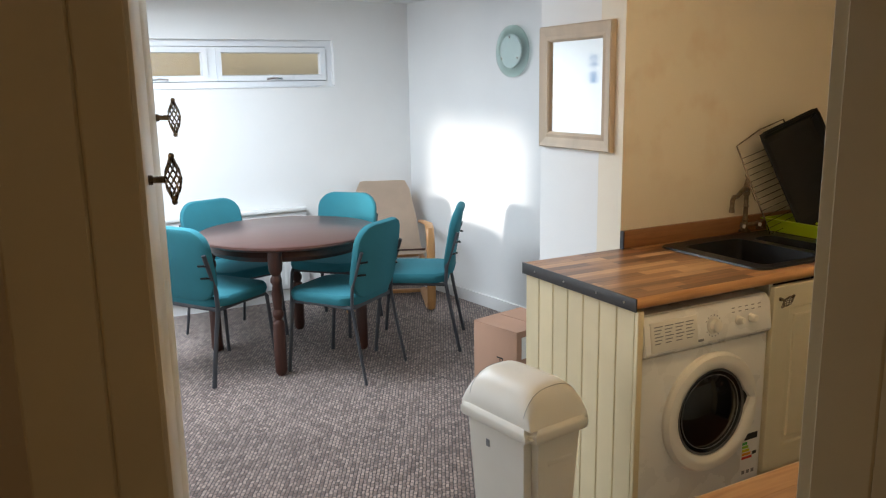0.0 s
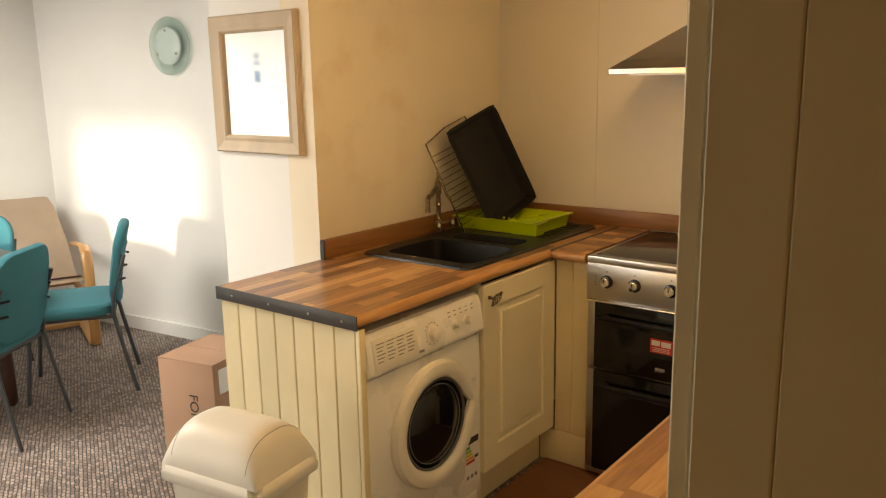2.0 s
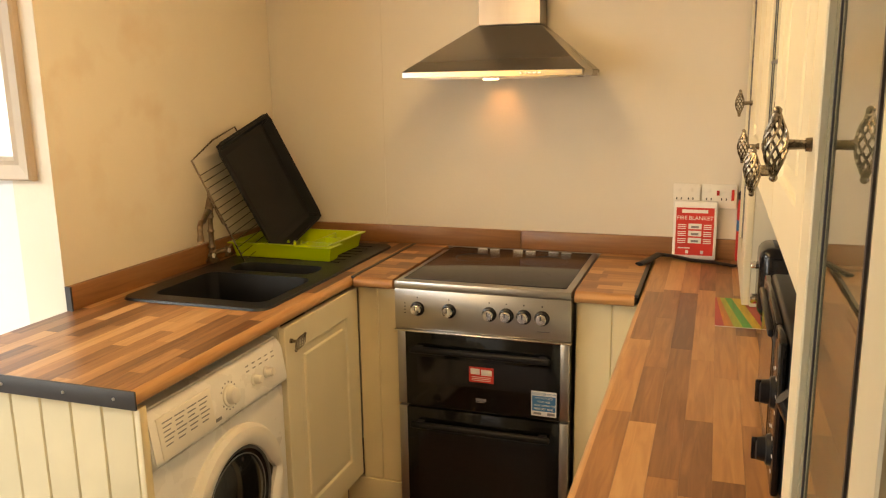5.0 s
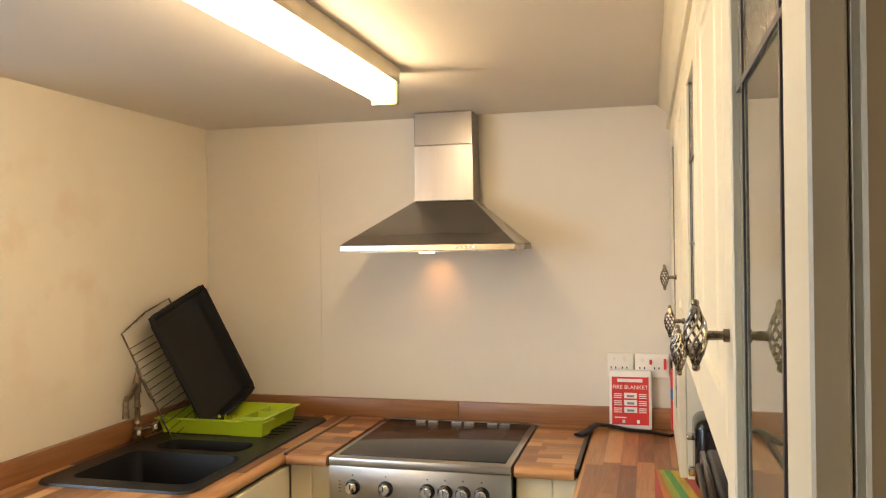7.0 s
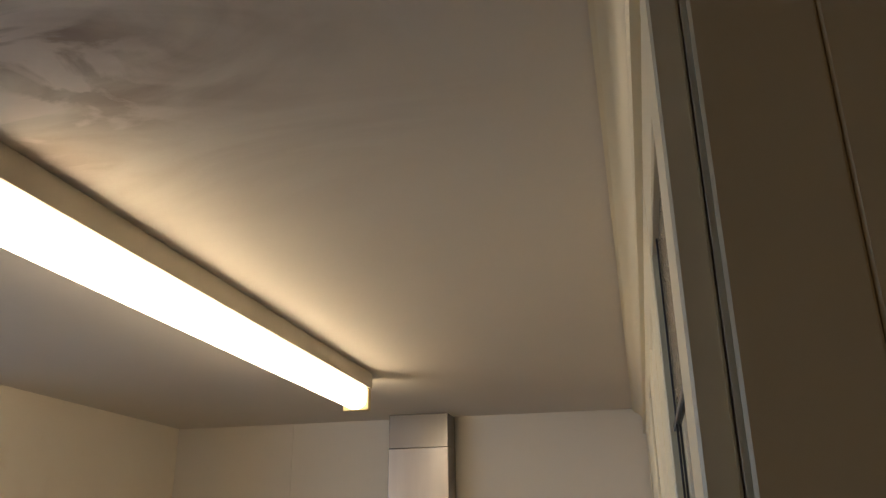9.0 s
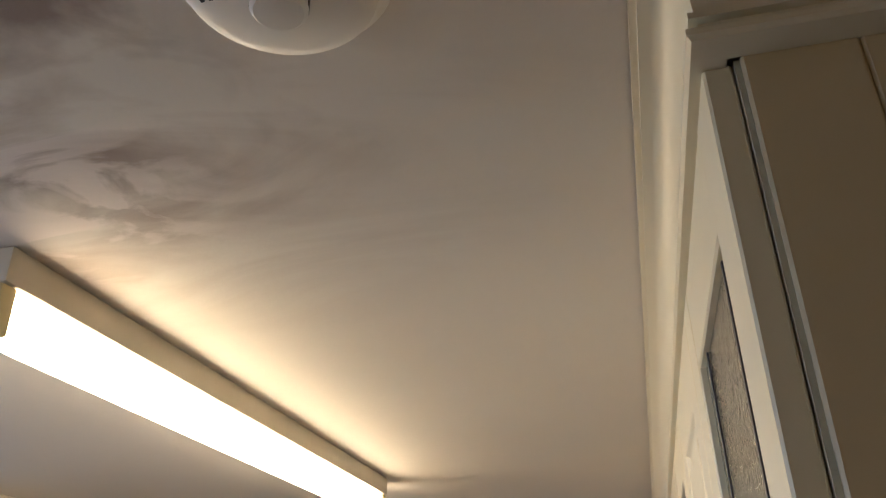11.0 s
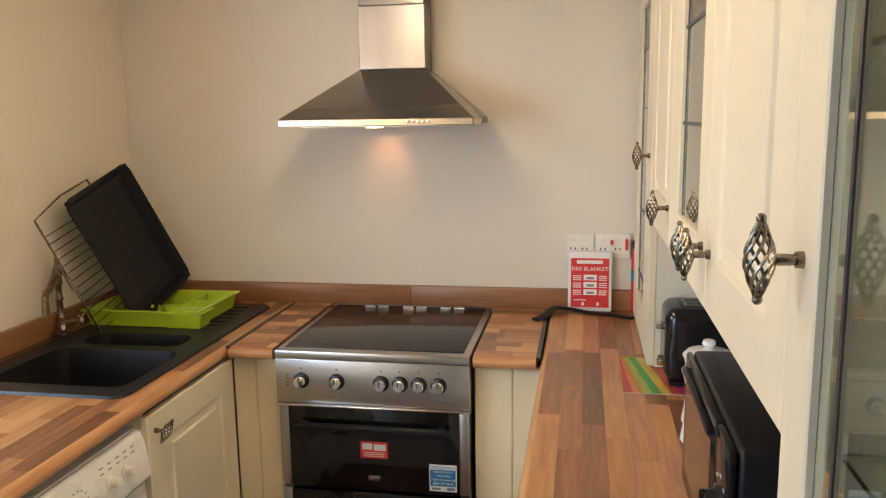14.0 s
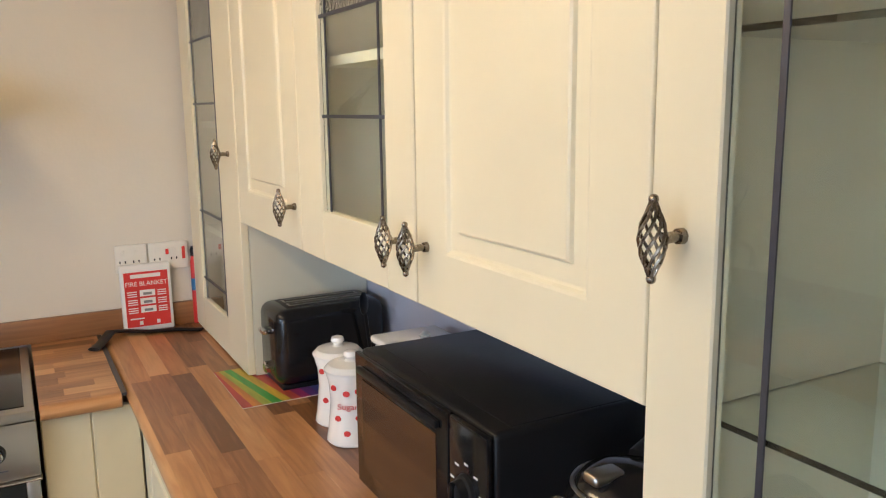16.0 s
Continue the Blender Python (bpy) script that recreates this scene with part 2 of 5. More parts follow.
M["stave"] = wood("stave_wood", STAVES, 0.33, 1)
M["stave_x"] = wood("stave_wood_cross", STAVES, 0.33, 0)
M["upstand"] = wood("upstand_wood", [(0.20, 0.085, 0.033), (0.36, 0.17, 0.068)], 0.4, 0, False)
M["upstand_y"] = wood("upstand_wood_long", [(0.20, 0.085, 0.033), (0.36, 0.17, 0.068)], 0.4, 1, False)
M["strip"] = mat("dark_strip", (0.045, 0.042, 0.042), 0.4, var=0.1)
M["steel"] = mat("brushed_steel", (0.50, 0.48, 0.45), 0.30, 1.0, var=0.08, scale=4, bump=0.05, bscale=300, stretch=(0.05, 1, 1))
M["steel_dark"] = mat("hood_steel", (0.42, 0.40, 0.37), 0.27, 1.0, var=0.08, scale=5, bump=0.03, bscale=200, stretch=(0.05, 1, 1))
M["duct"] = mat("duct_steel", (0.27, 0.26, 0.25), 0.30, 1.0, var=0.12, scale=5, bump=0.03, bscale=200, stretch=(1, 1, 0.05))
# lower duct: brighter, mottled copy with its reflections put into the colour
M["duct_low"] = mat("duct_steel_lower", (0.34, 0.33, 0.32), 0.34, 1.0, var=0.25, scale=7, bump=0.04, bscale=120, stretch=(1, 1, 0.15))
M["chrome"] = mat("chrome", (0.75, 0.73, 0.70), 0.12, 1.0, var=0.04)
M["pewter"] = mat("antique_pewter", (0.27, 0.23, 0.18), 0.26, 1.0, var=0.35, scale=140)
M["brass"] = mat("antique_brass", (0.24, 0.18, 0.12), 0.30, 1.0, var=0.3, scale=90)
M["black_glass"] = mat("black_glass", (0.006, 0.006, 0.006), 0.07, var=0.1, spec=0.4)
M["hob_glass"] = mat("hob_glass", (0.012, 0.011, 0.011), 0.10, var=0.2)
M["black"] = mat("black_plastic", (0.014, 0.014, 0.015), 0.32, var=0.15, bump=0.04, bscale=200, spec=0.2)
M["black_gloss"] = mat("black_gloss_plastic", (0.010, 0.010, 0.011), 0.14, var=0.1)
M["enamel"] = mat("black_enamel", (0.012, 0.012, 0.012), 0.42, var=0.25, scale=9, spec=0.2)
M["sink"] = mat("black_composite", (0.012, 0.012, 0.013), 0.36, var=0.2, bump=0.10, bscale=400, spec=0.3)
M["white_plastic"] = mat("white_plastic", (0.80, 0.77, 0.70), 0.35, var=0.03)
M["appliance"] = mat("white_enamel", (0.80, 0.79, 0.76), 0.28, var=0.02)
M["grey_print"] = mat("grey_print", (0.22, 0.22, 0.23), 0.5)
M["rubber"] = mat("grey_rubber", (0.10, 0.10, 0.10), 0.6)
M["teal"] = mat("teal_fabric", (0.023, 0.165, 0.205), 0.9, var=0.12, scale=4, bump=0.25, bscale=350)
M["chair_frame"] = mat("dark_grey_tube", (0.05, 0.055, 0.065), 0.4, var=0.1)
M["mahogany"] = wood("dark_table_wood", [(0.045, 0.017, 0.013), (0.11, 0.042, 0.03)], 0.32, 1, False, 4)
M["mahogany_leg"] = wood("dark_leg_wood", [(0.03, 0.011, 0.008), (0.09, 0.03, 0.018)], 0.45, 2, False, 9, 0.0)
M["beige"] = mat("beige_cloth", (0.66, 0.52, 0.40), 0.85, var=0.08, bump=0.2, bscale=300)
M["bentwood"] = wood("bent_birch", [(0.42, 0.20, 0.07), (0.58, 0.31, 0.12)], 0.35, 2, False, 6)
M["card"] = mat("cardboard", (0.42, 0.25, 0.17), 0.8, var=0.07, bump=0.06, bscale=25)
M["lime"] = mat("lime_plastic", (0.42, 0.56, 0.012), 0.32, var=0.04)
M["red"] = mat("red_print", (0.62, 0.035, 0.03), 0.4, var=0.04)
M["paper"] = mat("white_paper", (0.80, 0.79, 0.77), 0.5, var=0.02)
M["blue"] = mat("blue_print", (0.03, 0.16, 0.36), 0.4)
M["green"] = mat("green_print", (0.10, 0.40, 0.08), 0.5)
M["ink"] = mat("black_ink", (0.015, 0.015, 0.015), 0.5)
M["ceramic"] = mat("white_ceramic", (0.82, 0.80, 0.76), 0.15, var=0.02)
M["mirror"] = mat("mirror_silver", (0.92, 0.93, 0.92), 0.02, 1.0, var=0.01)
M["glass"] = glass_mat("clear_glass", (0.93, 0.97, 0.92))
M["obscure"] = glass_mat("textured_glass", (0.95, 0.95, 0.92), 0.12, 0.7)
M["green_glass"] = glass_mat("lamp_glass", (0.75, 0.90, 0.86), 0.25)
M["lead"] = mat("lead_strip", (0.09, 0.09, 0.11), 0.4, 0.7)
M["mirror_frame"] = mat("limed_wood", (0.52, 0.42, 0.31), 0.55, var=0.12, scale=9, bump=0.1, bscale=60, stretch=(1, 1, 0.2))
M["cabinet_inside"] = mat("cabinet_inside", (0.70, 0.66, 0.52), 0.5, var=0.04)
M["tube_glow"] = glow("tube_glow", (1.0, 0.70, 0.37), 17.5)
M["hood_glow"] = glow("hood_bulb", (1.0, 0.6, 0.3), 12.0)
M["batten"] = mat("batten_paint", (0.62, 0.56, 0.45), 0.45)
M["yellowed"] = mat("yellowed_plastic", (0.70, 0.60, 0.32), 0.45, var=0.08)
M["upvc"] = mat("upvc", (0.80, 0.82, 0.84), 0.3, var=0.02)


# ---- mesh helpers ----
def box(bm, x0, y0, z0, x1, y1, z1, bev=0.0, seg=2, m=None):
    c = ((x0 + x1) / 2, (y0 + y1) / 2, (z0 + z1) / 2)
    s = (abs(x1 - x0), abs(y1 - y0), abs(z1 - z0))
    t = Matrix.Translation(c) @ Matrix.Diagonal((*s, 1))
    vs = bmesh.ops.create_cube(bm, size=1, matrix=(m @ t) if m else t)["verts"]
    if bev:
        es = list({e for v in vs for e in v.link_edges})
        bmesh.ops.bevel(bm, geom=es, offset=min(bev, 0.45 * min(s)), segments=seg, affect="EDGES", profile=0.5)


def lathe(bm, prof, seg=20, m=Matrix(), sy=1.0):
    rings = []
    for r, z in prof:
        rings.append([bm.verts.new(m @ Vector((r * math.cos(2 * math.pi * i / seg), sy * r * math.sin(2 * math.pi * i / seg), z))) for i in range(seg)])
    for a, b in zip(rings, rings[1:]):
        for i in range(seg):
            bm.faces.new((a[i], a[(i + 1) % seg], b[(i + 1) % seg], b[i]))
    for ring, flip in ((rings[0], True), (rings[-1], False)):
        bm.faces.new(list(reversed(ring)) if flip else ring)


def sweep(bm, pts, r, seg=8, flat=1.0, closed=False):
    """A round bar along a line of points; flat squashes it across."""
    pts = [Vector(p) for p in pts]
    n = len(pts)
    rings, side = [], None
    for i, p in enumerate(pts):
        if closed:
            d = pts[(i + 1) % n] - pts[i - 1]
        else:
            d = pts[min(i + 1, n - 1)] - pts[max(i - 1, 0)]
        d.normalize()
        if side is None:
            side = d.orthogonal().normalized() if abs(d.z) > 0.9 or abs(d.z) < 1e-6 and flat == 1 else d.cross(Vector((0, 0, 1))).normalized()
        side = (side - d * side.dot(d)).normalized()
        up = d.cross(side)
        rad = r[i] if isinstance(r, (list, tuple)) else r
        rings.append([bm.verts.new(p + side * rad * math.cos(2 * math.pi * k / seg) + up * rad * flat * math.sin(2 * math.pi * k / seg)) for k in range(seg)])
    for a, b in zip(rings, rings[1:] + (rings[:1] if closed else [])):
        for k in range(seg):
            bm.faces.new((a[k], a[(k + 1) % seg], b[(k + 1) % seg], b[k]))
    if not closed:
        bm.faces.new(list(reversed(rings[0]))), bm.faces.new(rings[-1])


def prism(bm, outline, d0, d1, m=Matrix()):
    """An outline in local x and z, pushed from y = d0 to y = d1."""
    a = [bm.verts.new(m @ Vector((x, d0, z))) for x, z in outline]
    b = [bm.verts.new(m @ Vector((x, d1, z))) for x, z in outline]
    bm.faces.new(a), bm.faces.new(list(reversed(b)))
    for i in range(len(a)):
        j = (i + 1) % len(a)
        bm.faces.new((a[j], a[i], b[i], b[j]))


def rings_rect(bm, x0, z0, x1, z1, prof, m=Matrix(), cap=True, back=True):
    """Nested rectangles: prof is (inset, depth) rows; depth counts towards -y."""
    loops = [[bm.verts.new(m @ Vector(p)) for p in ((x0 + i, -d, z0 + i), (x1 - i, -d, z0 + i), (x1 - i, -d, z1 - i), (x0 + i, -d, z1 - i))] for i, d in prof]
    for a, b in zip(loops, loops[1:]):
        for k in range(4):
            bm.faces.new((a[k], a[(k + 1) % 4], b[(k + 1) % 4], b[k]))
    if cap:
        bm.faces.new(loops[-1])
    if back:
        bm.faces.new(list(reversed(loops[0])))


def mesh(bm, name, material, smooth=None):
    bmesh.ops.recalc_face_normals(bm, faces=bm.faces)
    me = bpy.data.meshes.new(name)
    if smooth is not None:
        lim = radians(smooth)
        for f in bm.faces:
            f.smooth = True
        for e in bm.edges:
            if len(e.link_faces) == 2 and e.calc_face_angle(0) > lim:
                e.smooth = False
    bm.to_mesh(me)
    bm.free()
    me.materials.append(material)
    return me


def part(name, bm, material, parent=None, label="", smooth=35):
    ob = new(name, mesh(bm, name, material, smooth))
    if parent:
        ob.parent = parent
    return tagged(ob, label) if label else ob


def thing(name, m, label, category, group=""):
    ob = new(name)
    ob.matrix_world = m
    return tagged(ob, label, category, group)


def B():
    return bmesh.new()


def one(name, material, *boxes, parent=None, label="", bev=0.0, seg=2, m=None):
    bm = B()
    for b in boxes:
        box(bm, *b, bev=bev, seg=seg, m=m)
    return part(name, bm, material, parent, label)


def text(name, body, size, m, material, parent, align="CENTER"):
    cu = bpy.data.curves.new(name, "FONT")
    cu.body, cu.size, cu.align_x, cu.extrude = body, size, align, 0.0002
    tmp = bpy.data.objects.new(name, cu)
    scene.collection.objects.link(tmp)
    dg = bpy.context.evaluated_depsgraph_get()
    me = bpy.data.meshes.new_from_object(tmp.evaluated_get(dg))
    bpy.data.objects.remove(tmp)
    me.materials.clear()
    me.materials.append(material)
    ob = new(name, me)
    ob.parent = parent
    ob.matrix_basis = m
    return ob


FACE_W = Matrix.Rotation(radians(-90), 4, "Z")   # local front (-y) turned to -x
FACE_E = Matrix.Rotation(radians(90), 4, "Z")    # local front turned to +x
UP = Matrix.Rotation(radians(90), 4, "X")        # writing set upright on a front


def structure(name, material, *boxes, label="", m=None):
    return tagged(one(name, material, *boxes, m=m), label or name.replace("_", " "), "structure", kind="structure")


# ---- the rooms ----
CK, CL = 2.105, 2.20       # ceiling heights of kitchen and lounge
BY, LX, RX = 3.558, -1.446, 0.80
structure("floor", M["carpet"], (-5.0, -2.2, -0.10, 2.2, 3.9, 0.0), label="brown woven loop carpet over the whole floor")
structure("floor_kitchen", M["vinyl"], (-0.84, 1.90, 0.001, 0.20, BY, 0.006), label="dark red-brown wood-look vinyl floor")
structure("wall_north", M["back_wall"], (-1.6, BY, 0, RX + 0.15, BY + 0.15, CK + 0.2), label="cream painted wall behind the cooker")
structure("wall_west", M["cream_wall"], (LX - 0.15, 2.32, 0, LX, BY - 0.002, CK + 0.2), label="stained cream wall behind the sink")
structure("wall_pier", M["white_wall"], (-2.02, 2.324, 0, LX - 0.004, 2.47, CL), (-2.02, 2.47, 0, -1.9, 3.5, CL), label="white painted pier")
LW = Matrix.Translation((-4.69, 2.945, 0)) @ Matrix.Rotation(radians(7.4), 4, "Z")
structure("wall_lounge", M["white_wall"], (-0.25, 0, 0, 3.0, 0.15, CL), label="white painted lounge wall", m=LW)
WY0, WY1, WZ0, WZ1 = 0.70, 2.33, 1.585, 1.92
structure("wall_window", M["white_wall"], (-4.99, -2.2, 0, -4.69, 3.3, WZ0), (-4.99, -2.2, WZ1, -4.69, 3.3, CL),
          (-4.99, -2.2, WZ0, -4.69, WY0, WZ1), (-4.99, WY1, WZ0, -4.69, 3.3, WZ1), label="white wall with a high strip window")
structure("wall_east", M["lilac_wall"], (RX, 0.96, 0, RX + 0.15, BY, CK + 0.2), label="grey-lilac wall behind the worktop")
structure("wall_hall", M["hall_wall"], (RX, 0.93, 0, 2.2, 0.958, CK + 0.2), (2.05, -2.0, 0, 2.2, 0.93, CK + 0.2), label="buff hall wall")
# the run south is added, to keep the lounge light off the hall panels
structure("wall_partition", M["hall_wall"], (-0.62, -2.0, 0, -0.46, 0.20, CL), label="buff partition wall beside the tall cupboard")
# unseen opening, added and sized to shape the sun patch on the lounge wall
SWX0, SWX1, SWZ0, SWZ1 = -2.54, -1.42, 1.31, 2.06
structure("wall_south", M["white_wall"], (-5.0, -2.2, 0, SWX0, -2.0, CL + 0.1), (SWX1, -2.2, 0, 2.2, -2.0, CL + 0.1), (SWX0, -2.2, 0, SWX1, -2.0, SWZ0),
          (SWX0, -2.2, SWZ1, SWX1, -2.0, CL + 0.1), label="plain white wall with an opening added for the sun patch")
structure("ceiling", M["ceiling"], (-1.6, 0.30, CK, RX + 0.15, BY + 0.15, CK + 0.12), (RX, -2.2, CK, 2.2, 0.99, CK + 0.12), (-0.3, -2.2, CK, RX, 0.30, CK + 0.12),
          label="stained plaster kitchen ceiling")
structure("ceiling_lounge", M["white_wall"], (-5.0, -2.2, CL, -0.3, 0.30, CL + 0.12), (-5.0, 0.30, CL, -1.6, 3.5, CL + 0.12), label="white lounge ceiling")
structure("baseboard", M["trim"], (0.0, -0.016, 0, 2.75, 0.0, 0.085), label="white skirting board", m=LW)
structure("baseboard", M["trim"], (-4.69, -2.0, 0, -4.674, 2.92, 0.085), label="white skirting board")


# ---- birdcage knob ----
def knob_mesh():
    bm = B()
    n, h = 11, 0.064
    for k in range(8):
        pts = []
        for i in range(n):
            u = i / (n - 1)
            r = 0.0022 + 0.0098 * math.sin(math.pi * u) ** 1.15
            a = 2 * math.pi * k / 8 + 3.3 * u
            pts.append((r * math.cos(a), -0.034 + r * math.sin(a), -h / 2 + h * u))
        sweep(bm, pts, 0.0016, 5)
    for s in (-1, 1):
        bmesh.ops.create_uvsphere(bm, u_segments=10, v_segments=7, radius=0.0045, matrix=Matrix.Translation((0, -0.034, s * 0.034)))
    sweep(bm, [(0, 0, 0), (0, -0.006, 0), (0, -0.0061, 0), (0, -0.022, 0)], [0.0075, 0.0070, 0.0048, 0.0055], 10)
    return mesh(bm, "knob", M["pewter"], 50)


KNOB = knob_mesh()


def knob(parent, x, y, z, turn=0.0):
    ob = new("knob", KNOB)
    ob.parent = parent
    ob.matrix_basis = pose(x, y, z, 0, turn, 0)
    return tagged(ob, "antique pewter birdcage knob")


DOOR = [(0, 0), (0, 0.017), (0.001, 0.019), (0.003, 0.020), (0.084, 0.020), (0.088, 0.0185), (0.091, 0.0145), (0.094, 0.0130), (0.116, 0.0130), (0.118, 0.0175), (0.121, 0.0195), (0.124, 0.0195)]


def panel_door(name, x0, z0, x1, z1, material, parent, y=0.0):
    bm = B()
    rings_rect(bm, x0, z0, x1, z1, DOOR, Matrix.Translation((0, y, 0)))
    return part(name, bm, material, parent, "raised-panel door", smooth=None)


def glass_door(parent, x0, z0, x1, z1, fl, fr, fb, ft, bars_x, bars_z, obscure_z=None):
    """A framed glass door; fl, fr, fb, ft: widths of the frame's members."""
    door = one("door", M["cream"], (x0, -0.020, z0, x0 + fl, 0, z1), (x1 - fr, -0.020, z0, x1, 0, z1),
               (x0 + fl, -0.0195, z0, x1 - fr, 0, z0 + fb), (x0 + fl, -0.0195, z1 - ft, x1 - fr, 0, z1), parent=parent, label="cream door with leaded glass", bev=0.002, seg=1)
    gx0, gx1, gz0, gz1 = x0 + fl, x1 - fr, z0 + fb, z1 - ft
    top = obscure_z or gz1
    g = one("pane", M["glass"], (gx0, -0.012, gz0, gx1, -0.008, top), parent=door)
    g.visible_shadow = False
    if obscure_z:
        g = one("pane", M["obscure"], (gx0, -0.012, obscure_z + 0.001, gx1, -0.008, gz1), parent=door, label="textured glass pane")
        g.visible_shadow = False
    for b in bars_x:
        one("lead", M["lead"], (b - 0.003, -0.0145, gz0, b + 0.003, -0.0125, gz1), parent=door)
    for b in bars_z:
        one("lead", M["lead"], (gx0, -0.0148, b - 0.003, gx1, -0.0126, b + 0.003), parent=door)
    return door


def carcass(parent, w, d, z0, z1, shelves, material):
    """An open-fronted box from y = 0 back to y = d."""
    t = 0.018
    for nm, b in (("side", (0, 0.001, z0, t, d, z1)), ("side", (w - t, 0.001, z0, w, d, z1)), ("bottom", (t, 0.001, z0, w - t, d, z0 + t)),
                  ("top", (t, 0.001, z1 - t, w - t, d, z1)), ("back", (t, d - 0.006, z0 + t, w - t, d, z1 - t))):
        one(nm, M["cabinet_inside"], b, parent=parent)
    for z in shelves:
        one("shelf", material, (t, 0.03, z, w - t, d - 0.008, z + (0.006 if material == M["glass"] else 0.018)), parent=parent)


# ---- wall units along the east wall; local x runs towards the hall ----
DX = 0.476
TOPZ, LOW = 2.016, 1.325


def unit(y_far, z0, label):
    return thing("wall_cabinet", Matrix.Translation((DX, y_far, 0)) @ FACE_W, label, "cabinet", "wall units over the worktop")


D = RX - DX - 0.004
u = unit(3.52, 0.912, "tall cream glazed cabinet standing on the worktop")
carcass(u, 0.625, D, 0.914, TOPZ, (1.22, 1.55), M["cabinet_inside"])
d = glass_door(u, 0.002, 0.916, 0.622, TOPZ, 0.12, 0.19, 0.11, 0.09, (0.15, 0.40), (1.09, 1.30, 1.62, 1.80), 1.80)
knob(u, 0.547, -0.020, 1.490)
u = unit(2.893, LOW, "short cream raised-panel wall cabinet")
carcass(u, 0.478, D, LOW, TOPZ, (1.68,), M["cabinet_inside"])
panel_door("door", 0.002, LOW - 0.003, 0.477, TOPZ, M["cream"], u)
knob(u, 0.447, -0.020, 1.408)
u = unit(2.414, LOW, "short cream wall cabinet with leaded glass")
carcass(u, 0.506, D, LOW, TOPZ, (1.68,), M["cabinet_inside"])
glass_door(u, 0.002, LOW - 0.003, 0.504, TOPZ, 0.125, 0.095, 0.095, 0.09, (0.155, 0.38), (1.588, 1.762), 1.762)
knob(u, 0.469, -0.020, 1.410)
u = unit(1.907, LOW, "short cream raised-panel wall cabinet over the microwave")
carcass(u, 0.470, D, LOW, TOPZ, (1.68,), M["cabinet_inside"])
panel_door("door", 0.002, LOW - 0.003, 0.4695, TOPZ, M["cream"], u)
knob(u, 0.035, -0.020, 1.410)
u = unit(1.436, 0.912, "tall cream glazed display cabinet with glass shelves")
W5 = 1.436 - 0.962
carcass(u, W5, D, 0.914, TOPZ, (1.31, 1.66), M["glass"])
glass_door(u, 0.001, 0.916, W5 - 0.002, TOPZ, 0.077, 0.077, 0.09, 0.09, (0.128, W5 - 0.128), (1.09, 1.74), 1.74)
knob(u, 0.040, -0.020, 1.490)
# boarded end panel of the run
e = thing("end_panel", Matrix.Translation((DX + 0.004, 0.9605, 0)), "dark cream boarded end panel of the wall units", "panel")
for i, (a, b) in enumerate(((0.0, 0.075), (0.075, 0.32))):
    bm = B()
    box(bm, a + 0.0003, -0.006, 0.914, b - 0.0003, 0, CK - 0.09, bev=0.002, seg=1)
    part("board", bm, M["panel"], e)
# cornice: an ogee moulding between the doors and the ceiling
c = thing("cornice", Matrix(), "cream ogee cornice over the wall units", "moulding")
bm = B()
prof = [(0, 0), (-0.024, 0), (-0.027, 0.003), (-0.027, 0.008), (-0.024, 0.011), (-0.017, 0.012), (-0.017, 0.019), (-0.023, 0.020), (-0.023, 0.025), (-0.018, 0.027), (-0.019, 0.042), (-0.023, 0.056),
        (-0.031, 0.068), (-0.042, 0.076), (-0.050, 0.079), (-0.050, 0.083), (-0.056, 0.084), (-0.056, 0.089), (0, 0.089)]
EY = 0.9545
rows = [[bm.verts.new(p) for p in line] for line in (
    [(DX - 0.004 + a, BY - 0.004, CK - 0.092 + b) for a, b in prof],
    [(DX - 0.004 + a, EY + a, CK - 0.092 + b) for a, b in prof],
    [(RX, EY + a, CK - 0.092 + b) for a, b in prof])]
for a, b in zip(rows, rows[1:]):
    for k in range(len(prof)):
        q = (k + 1) % len(prof)
        bm.faces.new((a[k], a[q], b[q], b[k]))
bm.faces.new(rows[0]), bm.faces.new(list(reversed(rows[-1])))
part("moulding", bm, M["cream"], c, smooth=30)


# ---- worktops ----
def staves(parent, x0, y0, x1, y1, z, along, width, lo, hi, seed, hole=None):
    """Staves of a block worktop, each a thin piece of its own."""
    rng = random.Random(seed)
    a0, a1, b0, b1 = (x0, x1, y0, y1) if along == "y" else (y0, y1, x0, x1)
    n = max(1, round((a1 - a0) / width))
    w = (a1 - a0) / n
    for i in range(n):
        p = b0 - rng.uniform(0, lo)
        while p < b1:
            q = min(p + rng.uniform(lo, hi), b1)
            s = max(p, b0)
            p2, spans = q, [(s, q)]
            if hole:
                h0, h1, k0, k1 = hole
                if a0 + (i + 0.5) * w > h0 and a0 + (i + 0.5) * w < h1:
                    spans = [(s, min(q, k0)), (max(s, k1), q)]
            for s, q in spans:
                if q - s < 0.004:
                    continue
                bm = B()
                c0, c1 = a0 + i * w + 0.0002, a0 + (i + 1) * w - 0.0002
                r = (c0, s, c1, q - 0.0004) if along == "y" else (s, c0, q - 0.0004, c1)
                box(bm, r[0], r[1], z - 0.004, r[2], r[3], z)
                part("stave", bm, M["stave"] if along == "y" else M["stave_x"], parent, smooth=None)
            p = p2


def rounded_edge(parent, pts, z, material):
    bm = B()
    sweep(bm, pts, 0.019, 12)
    return part("front_edge", bm, material, parent)


ZT = 0.91
